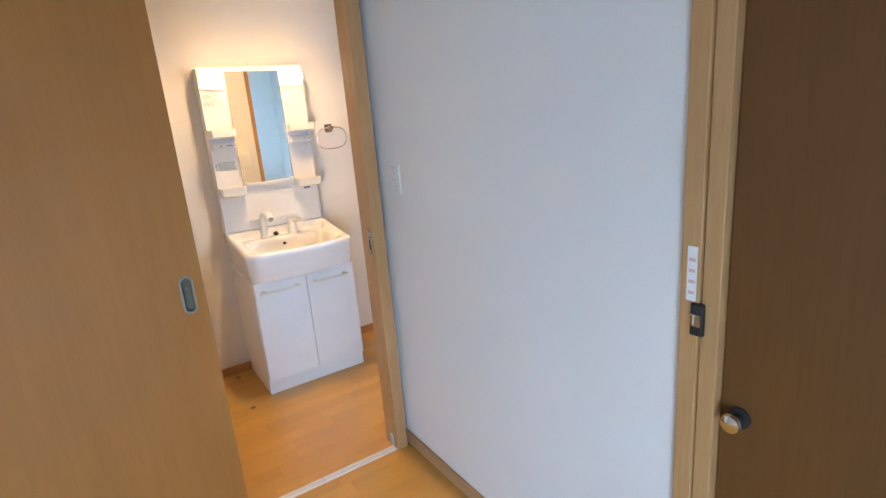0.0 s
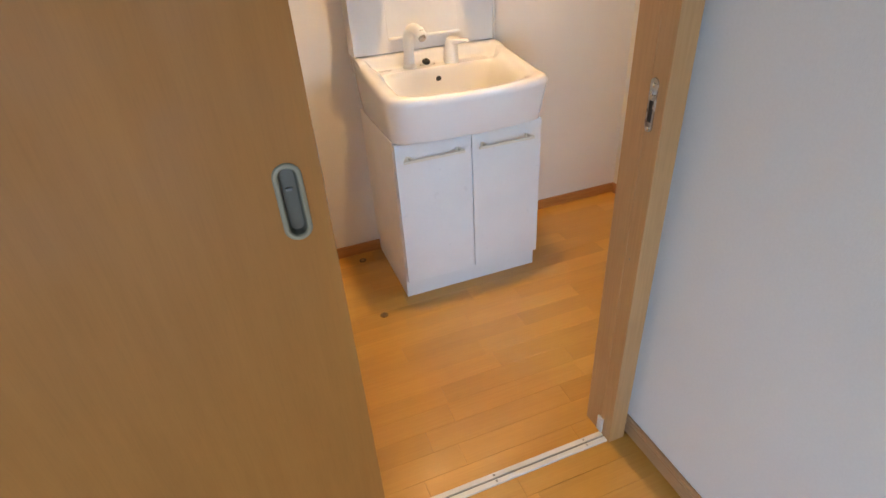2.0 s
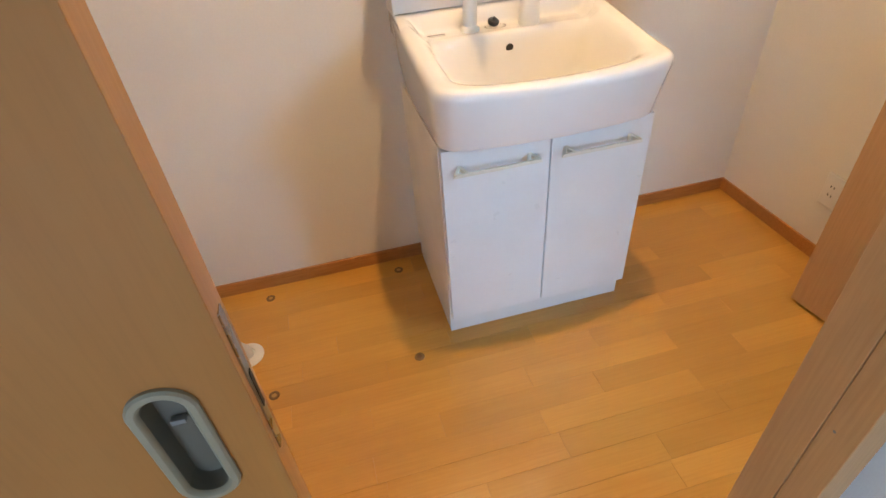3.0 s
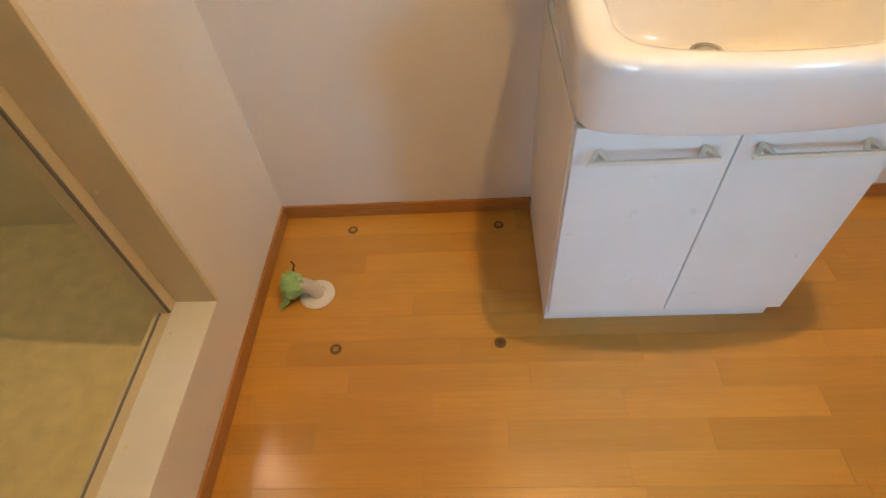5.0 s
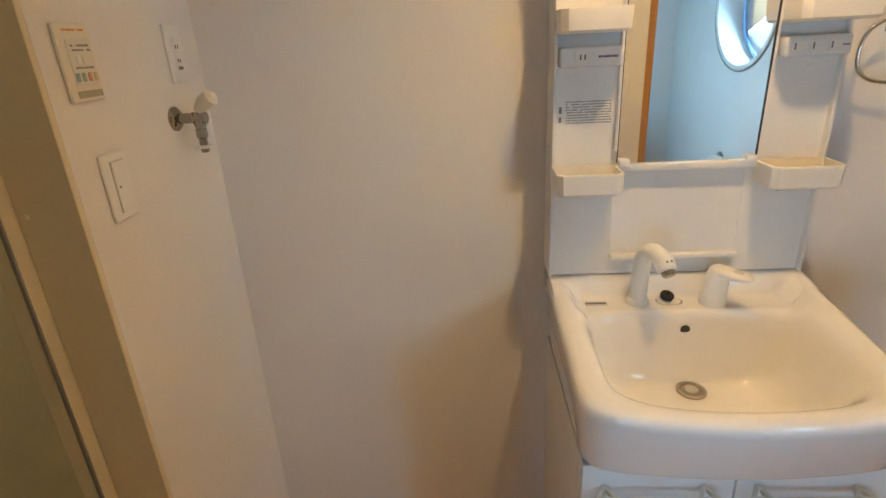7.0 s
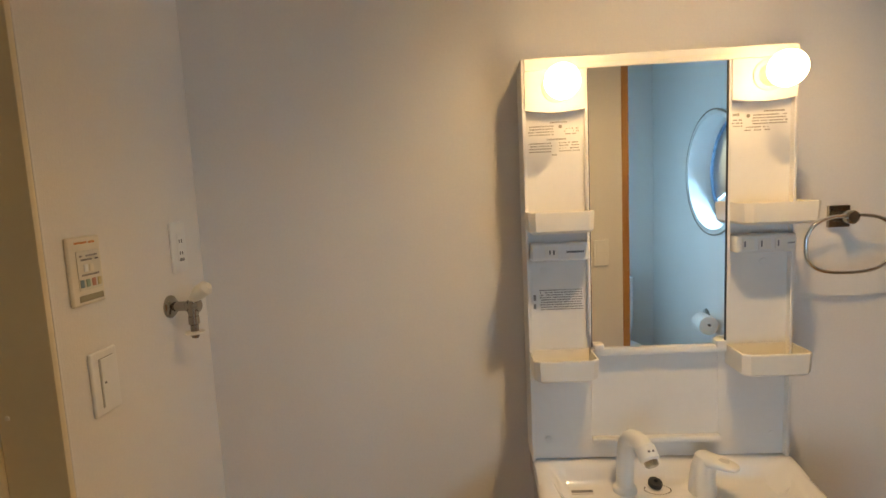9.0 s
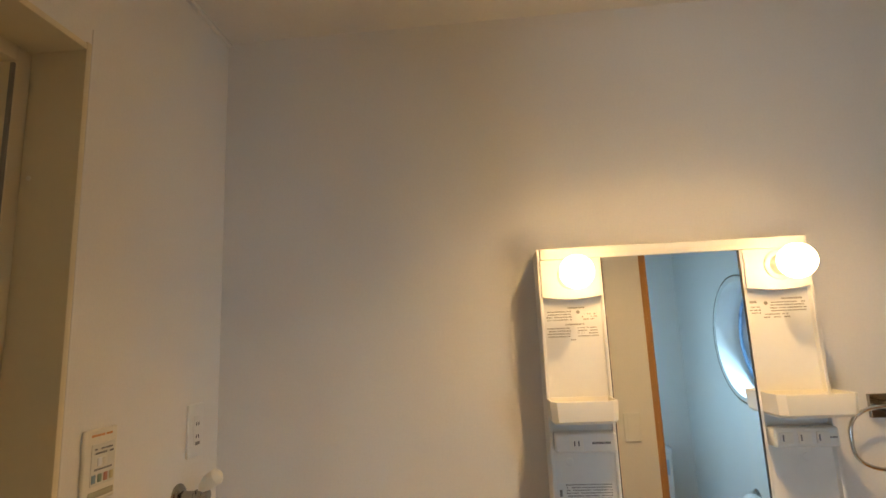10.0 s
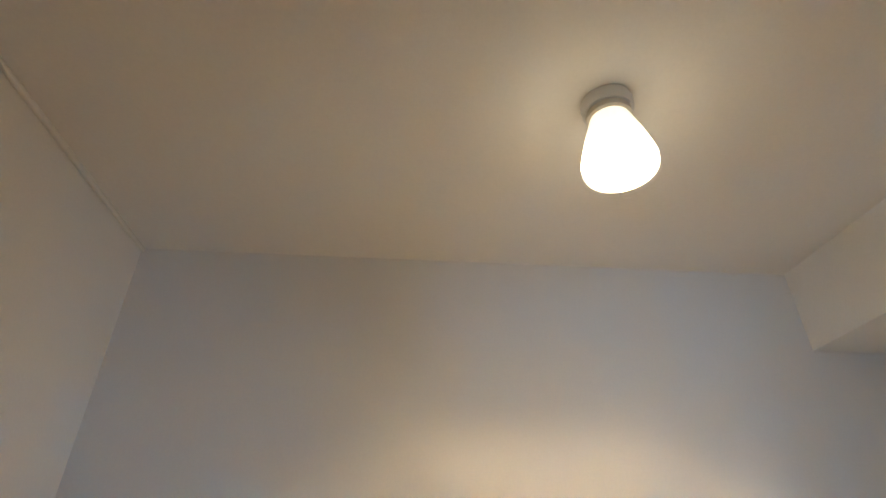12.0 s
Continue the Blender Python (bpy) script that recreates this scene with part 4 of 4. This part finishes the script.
    # upper tray, box below it, lower tray
    for zt, zb, dep, ex0, ex1 in ((1.531, 1.484, 0.168, P0 if side == 0 else MR + 0.004, ML - 0.004 if side == 0 else P1 + 0.014),
                                 (1.200, 1.149, 0.168, P0 + 0.001 if side == 0 else MR + 0.003, ML + 0.001 if side == 0 else P1 + 0.006)):
        t = bmesh.new()
        cut = 0.022

        def tray_ring(inset, z, yb):
            a, c = ex0 + inset, ex1 - inset
            f = -dep - 0.01 + inset
            return [(a, yb, z), (a, f + cut * 0.6, z), (a + cut * 0.6, f, z), (c - cut * 0.6, f, z), (c, f + cut * 0.6, z), (c, yb, z)]

        loft(t, [tray_ring(0.008, zb, -0.086), tray_ring(0.002, zb + 0.006, -0.086), tray_ring(0.0, zt - 0.003, -0.086), tray_ring(0.001, zt, -0.0865), tray_ring(0.004, zt, -0.089), tray_ring(0.006, zb + 0.008, -0.092)])
        part("shelf_tray", t, TRAY, mu, "milky white plastic shelf tray")
    xb0, xb1 = (x0 + 0.002, x1 + 0.001) if side == 0 else (x0 + 0.004, x1 - 0.002)
    bx = part("socket_box" if side == 0 else "switch_box", B(xb0, xb1, -0.124, -0.085, 1.418, 1.458, bevel=0.005, seg=3), PLASTIC, mu)
    if side == 0:
        part("outlet", B(xb0 + 0.030, xb0 + 0.060, -0.1255, -0.1238, 1.424, 1.452, bevel=0.0006), TRAY, bx)
        for q in (0.040, 0.049):
            part("slot", B(xb0 + q, xb0 + q + 0.0025, -0.1262, -0.1255, 1.433, 1.443), BLACK, bx)
        bm = bmesh.new()
        bars(bm, xb0 + 0.075, xb1 - 0.012, 1.433, 1.443, -0.1241, 1, rng, 1.0)
        tagged(part("print", bm, BLACK, bx), kind="stuff")
    else:
        for k in range(3):
            bt = part("button", B(xb0 + 0.010 + k * 0.036, xb0 + 0.036 + k * 0.036, -0.1275, -0.1238, 1.426, 1.450, bevel=0.001), TRAY, bx)
            part("mark", B(xb0 + 0.014 + k * 0.036, xb0 + 0.017 + k * 0.036, -0.1281, -0.1275, 1.432, 1.445), INK, bx)
        bm = bmesh.new()
        bars(bm, xb1 - 0.022, xb1 - 0.004, 1.434, 1.442, -0.1241, 1, rng, 1.0)
        tagged(part("print", bm, INK, bx), kind="stuff")
    for z, xx in ((1.392, 0.035 if side == 0 else 0.082), (0.975, 0.035 if side == 0 else 0.11)):
        bm = bmesh.new()
        lathe(bm, [(0.0085, 0), (0.0085, 0.0015), (0.007, 0.002)], pose(x0 + xx, -0.085, z, 90, 0, 0), 20)
        part("screw_cap", bm, PLASTIC, mu)
    if side == 0:
        lb = part("sticker", B(x0 + 0.004, x1 - 0.002, -0.0862, -0.0852, 1.292, 1.348), WHITE, mu)
        bm = bmesh.new()
        bars(bm, x0 + 0.022, x1 - 0.008, 1.295, 1.347, -0.0863, 9, rng, 0.95)
        box(bm, x0 + 0.008, x0 + 0.014, -0.0867, -0.0863, 1.320, 1.334)
        box(bm, x0 + 0.008, x0 + 0.014, -0.0867, -0.0863, 1.300, 1.312)
        tagged(part("print", bm, INK, lb), kind="stuff")
    else:
        lb = part("sticker", B(x0 + 0.056, x0 + 0.096, -0.0862, -0.0852, 1.124, 1.136), INK, mu)

# ---- washroom: towel ring ----
rg = thing("towel_ring", (1.585, 0, 1.483), "chrome towel ring on a square wall plate", "towel ring")
part("plate", B(1.556, 1.606, -0.010, 0, 1.455, 1.508, bevel=0.002), DARKCHROME, rg)
bm = bmesh.new()
lathe(bm, [(0.013, 0), (0.013, 0.030), (0.016, 0.032), (0.016, 0.044), (0.012, 0.047)], pose(1.582, -0.010, 1.482, 90, 0, 0), 24)
part("boss", bm, DARKCHROME, rg)
bm = bmesh.new()
pts = []
for k in range(48):
    a = 2 * math.pi * k / 48
    c, s = math.cos(a), math.sin(a)
    pts.append((1.582 + 0.1 * math.copysign(abs(c) ** 0.72, c), -0.046 - 0.004 * s, 1.418 + 0.068 * math.copysign(abs(s) ** 0.72, s)))
tube(bm, pts, 0.0045, 12, True)
part("ring", bm, CHROME, rg)

# ---- washroom: west wall fittings ----
mR = pose(0, -0.420, 1.480, 0, 0, 90)
rc = wall_plate("bath_remote", mR, "ivory bath water heater remote with coloured buttons", "remote panel", 0.115 * 0.62 + 0.01, 0.122, IVORY)
on(mR, "screen", rc, plain("remote_face", (0.70, 0.67, 0.58), 0.4), -0.024, 0.034, -0.0095, -0.008, -0.034, 0.036)
for k, c in enumerate(((0.22, 0.32, 0.38), (0.30, 0.40, 0.30), (0.58, 0.27, 0.20), (0.62, 0.53, 0.30))):
    on(mR, "button", rc, plain("button_colour", c, 0.45), -0.022 + k * 0.0145, -0.013 + k * 0.0145, -0.0108, -0.0095, -0.029, -0.015)
on(mR, "button", rc, WHITE, -0.010, 0.000, -0.011, -0.0095, -0.002, 0.012)
on(mR, "button", rc, IVORY, 0.004, 0.014, -0.011, -0.0095, -0.002, 0.012)
bm = bmesh.new()
bars(bm, -0.020, 0.030, 0.016, 0.030, -0.0096, 2, rng)
bars(bm, -0.020, 0.030, -0.011, -0.004, -0.0096, 1, rng)
bm.transform(mR)
tagged(part("print", bm, INK, rc), kind="stuff")
bm = bmesh.new()
bars(bm, -0.025, 0.030, 0.046, 0.054, -0.0082, 1, rng)
bm.transform(mR)
tagged(part("print", bm, plain("orange_ink", (0.75, 0.28, 0.06), 0.5), rc), kind="stuff")
on(mR, "flap", rc, plain("olive_label", (0.40, 0.36, 0.24), 0.5), -0.026, 0.034, -0.0092, -0.008, -0.054, -0.043)

mS = pose(0, -0.405, 1.270, 0, 0, 90)
s2 = wall_plate("wall_switch", mS, "white rocker light switch beside the bathroom door", "light switch")
# grey sheet behind the rocker, its colour giving the gap's shade
on(mS, "rocker_gap_shade", s2, plain("gap_shade_grey", (0.42, 0.40, 0.36), 0.6), -0.0165, 0.0225, -0.0086, -0.008, -0.046, 0.046, bevel=0)
on(mS, "rocker", s2, PLASTIC, -0.015, 0.0225, -0.0115, -0.0086, -0.045, 0.045)
on(mS, "indicator", s2, INK, -0.010, -0.005, -0.0122, -0.0115, -0.002, 0.002, bevel=0)

mO = pose(0, -0.112, 1.487, 0, 0, 90)
ot = wall_plate("wall_outlet", mO, "white wall outlet above the washing machine tap", "outlet", 0.062, 0.12)
on(mO, "socket", ot, PLASTIC, -0.012, 0.012, -0.0105, -0.008, -0.033, 0.033)
for z in (0.014, -0.014):
    on(mO, "slot", ot, BLACK, -0.006, -0.0035, -0.0112, -0.0105, z - 0.004, z + 0.004, bevel=0)
    on(mO, "slot", ot, BLACK, 0.0035, 0.006, -0.0112, -0.0105, z - 0.004, z + 0.004, bevel=0)
on(mO, "earth_terminal", ot, INK, -0.008, 0.010, -0.0115, -0.0105, -0.033, -0.026)

tp = thing("washing_machine_tap", (0, -0.165, 1.358), "chrome washing machine tap with cream knob", "tap")
bm = bmesh.new()
lathe(bm, [(0.026, 0), (0.026, 0.004), (0.020, 0.010), (0.011, 0.012), (0.011, 0.040), (0.0135, 0.042), (0.0135, 0.070), (0.009, 0.072)], pose(0, -0.165, 1.356, 0, 90, 0), 28)
part("flange", bm, DARKCHROME, tp)
bm = bmesh.new()
tube(bm, [(0.054, -0.166, 1.368), (0.056, -0.168, 1.345), (0.056, -0.170, 1.33)], [0.012, 0.013, 0.010], 18)
lathe(bm, [(0.012, 0), (0.012, 0.018), (0.009, 0.020), (0.009, 0.034)], pose(0.056, -0.170, 1.333, 180, 0, 0), 20)
lathe(bm, [(0.008, 0), (0.009, 0.010), (0.007, 0.014)], pose(0.056, -0.170, 1.297, 180, 0, 0), 20)
part("spout", bm, DARKCHROME, tp)
bm = bmesh.new()
lathe(bm, [(0.020, 0), (0.021, 0.001), (0.021, 0.004), (0.019, 0.005)], pose(0.056, -0.170, 1.293), 24)
part("collar", bm, TRAY, tp, "white plastic hose collar")
bm = bmesh.new()
tube(bm, [(0.056, -0.166, 1.365), (0.060, -0.167, 1.374), (0.072, -0.168, 1.386), (0.092, -0.170, 1.398), (0.100, -0.171, 1.402)], [0.008, 0.012, 0.0165, 0.0175, 0.008], 18)
part("knob", bm, IVORY, tp, "cream ceramic-look tap knob")

# outlet on the east wall and switch beside the toilet door
mE = pose(2.2, -0.478, 0.268, 0, 0, -90)
oe = wall_plate("wall_outlet", mE, "white double wall outlet above the skirting", "outlet")
for z in (0.016, -0.016):
    on(mE, "slot", oe, BLACK, -0.008, -0.005, -0.0088, -0.008, z - 0.004, z + 0.004, bevel=0)
    on(mE, "slot", oe, BLACK, 0.005, 0.008, -0.0088, -0.008, z - 0.004, z + 0.004, bevel=0)
mT = pose(1.285, SY1, 1.268, 0, 0, 180)
st = wall_plate("wall_switch", mT, "white double light switch beside the toilet door", "light switch")
on(mT, "rocker", st, PLASTIC, -0.020, 0.020, -0.0108, -0.008, 0.002, 0.045)
on(mT, "rocker", st, PLASTIC, -0.020, 0.020, -0.0108, -0.008, -0.045, -0.002)

# ---- washroom: ceiling lamp ----
cl = thing("ceiling_lamp", (1.122, -0.635, CEIL), "small ceiling lamp with lit white glass shade, open below", "ceiling lamp")
ml = pose(1.122, -0.635, CEIL, 180, 0, 0)
bm = bmesh.new()
lathe(bm, [(0.049, 0), (0.050, 0.003), (0.049, 0.022), (0.046, 0.026), (0.038, 0.026)], ml, 40)
part("base", bm, PLASTIC, cl)
bm = bmesh.new()
lathe(bm, [(0.036, 0.026), (0.043, 0.030), (0.043, 0.042), (0.038, 0.046)], ml, 40)
part("collar", bm, IVORY, cl)
bm = bmesh.new()
lathe(bm, [(0.037, 0.044), (0.042, 0.058), (0.055, 0.097), (0.064, 0.130), (0.0685, 0.150), (0.0675, 0.164), (0.0650, 0.1695), (0.0630, 0.1685),
           (0.0640, 0.150), (0.0595, 0.130), (0.0505, 0.097), (0.0380, 0.062), (0.030, 0.056)], ml, 48)
part("shade", bm, SHADEM, cl, "white glass shade, open below")
bm = bmesh.new()
lathe(bm, [(0.013, 0.056), (0.014, 0.074)] + [(0.029 * math.sin(a), 0.108 - 0.029 * math.cos(a)) for a in [math.pi * k / 14 for k in range(3, 14)]] + [(0.001, 0.137)], ml, 28)
part("bulb", bm, LAMP, cl, "lit bulb inside the shade")

# ---- washroom: washing machine fittings in the floor ----
for k, (x, y) in enumerate(((0.245, -0.073), (0.731, -0.073), (0.251, -0.524), (0.712, -0.515))):
    an = thing("floor_anchor", (x, y, 0), "small brass-coloured floor ring for a washing machine tray" if k < 3 else "dark brown plugged floor ring for a washing machine tray", "floor anchor", "washing machine floor anchors")
    bm = bmesh.new()
    lathe(bm, [(0.0165, 0.0005), (0.0165, 0.002), (0.014, 0.003), (0.0085, 0.003), (0.008, 0.0012)], pose(x, y, 0), 24)
    part("ring", bm, plain("bronze_ring", (0.17, 0.09, 0.03), 0.5), an)
    bm = bmesh.new()
    lathe(bm, [(0.0082, 0.0006), (0.0082, 0.0016), (0.004, 0.0018)], pose(x, y, 0), 16)
    part("plug", bm, plain("anchor_plug", (0.42, 0.25, 0.09) if k < 3 else (0.11, 0.05, 0.02), 0.5), an)

wd = thing("drain_elbow", (0.165, -0.335, 0), "grey drain elbow on white cover, wrapped in green film", "drain pipe")
bm = bmesh.new()
lathe(bm, [(0.053, 0.0005), (0.053, 0.004), (0.048, 0.008), (0.028, 0.010), (0.026, 0.006)], pose(0.168, -0.334, 0), 40)
part("cover_plate", bm, PLASTIC, wd)
bm = bmesh.new()
tube(bm, [(0.168, -0.334, 0.002), (0.164, -0.334, 0.030), (0.150, -0.335, 0.048), (0.118, -0.337, 0.062)], [0.021, 0.021, 0.0215, 0.022], 22)
part("elbow", bm, PIPE, wd)
bm = bmesh.new()
n = 26
rings = []
rng = random.Random(9)
for s in range(9):
    r0 = [0.024, 0.026, 0.031, 0.036, 0.038, 0.040, 0.036, 0.030, 0.012][s]
    c = Vector((0.142, -0.335, 0.052)).lerp(Vector((0.075, -0.338, 0.062)), s / 8)
    rings.append([(c.x + rng.uniform(-0.005, 0.005), c.y + r0 * math.cos(2 * math.pi * i / n) * rng.uniform(0.82, 1.18), max(0.004, c.z + r0 * math.sin(2 * math.pi * i / n) * rng.uniform(0.82, 1.18))) for i in range(n)])
loft(bm, rings)
part("film", bm, GREEN, wd, "crumpled green plastic film")
bm = bmesh.new()
tube(bm, [(0.112, -0.305, 0.062), (0.106, -0.297, 0.080), (0.112, -0.290, 0.092), (0.104, -0.284, 0.104)], 0.0025, 8)
part("tie", bm, BLACK, wd, "black wire tie")
bm = bmesh.new()
for k in range(5):
    y = -0.30 - k * 0.018
    t = bmesh.new()
    loft(t, [[(0.098 + 0.004 * math.sin(k), y, 0.035), (0.103, y - 0.012, 0.035), (0.099, y - 0.012, 0.034)], [(0.060 + 0.01 * (k % 2), y + 0.006, 0.006), (0.066, y - 0.016, 0.004), (0.062, y - 0.016, 0.003)]])
    add_mesh(bm, t)
part("film_fringe", bm, GREEN, wd)

# ---- plank floors ----


def plank_floor(name, x0, x1, y0, y1, origin, width, length, seed, label, phases=()):
    """Boards along x, staggered row by row, each its own piece on a shared mesh."""
    base = structure(name, B(x0, x1, y0, y1, -0.1, -0.006), JOINT, label)
    rng = random.Random(seed)
    cache = {}
    k0 = math.floor((y0 - origin) / width)
    count = 0
    for k in range(k0, math.ceil((y1 - origin) / width)):
        a, c = max(y0, origin + k * width), min(y1, origin + (k + 1) * width)
        if c - a < 0.004:
            continue
        x = x0 - length + dict(phases).get(k, rng.uniform(0.02, length - 0.02))
        while x < x1 - 1e-6:
            ln = length
            s, e = max(x, x0), min(x + ln, x1)
            x += ln
            if e - s < 0.003:
                continue
            key = (round(e - s, 3), round(c - a, 3))
            if key not in cache:
                me = bpy.data.meshes.new("plank")
                g = 0.00012
                hw, hd = key[0] / 2 - g, key[1] / 2 - g
                t = bmesh.new()
                loft(t, [[(sx * hw, sy * hd, -0.005) for sx, sy in ((-1, -1), (1, -1), (1, 1), (-1, 1))],
                         [(sx * hw, sy * hd, -0.0004) for sx, sy in ((-1, -1), (1, -1), (1, 1), (-1, 1))],
                         [(sx * (hw - 0.0003), sy * (hd - 0.0003), 0) for sx, sy in ((-1, -1), (1, -1), (1, 1), (-1, 1))]])
                t.to_mesh(me)
                t.free()
                me.materials.append(PLANK)
                cache[key] = me
            ob = new("plank", cache[key])
            ob.parent = base
            ob.location = ((s + e) / 2, (a + c) / 2, 0)
            count += 1
    return base


plank_floor("floor", 0.0, 2.2, -1.350, 0.0, -0.02, 0.0795, 0.485, 3, "honey brown wood plank floor of the washroom",
            ((-5, 0.46), (-6, 0.34), (-7, 0.117), (-8, 0.30), (-9, 0.043), (-10, 0.233)))
plank_floor("floor_hall", HX0, HX1, HY0, -1.386, -0.02, 0.0795, 0.485, 5, "honey brown wood plank floor of the hall")
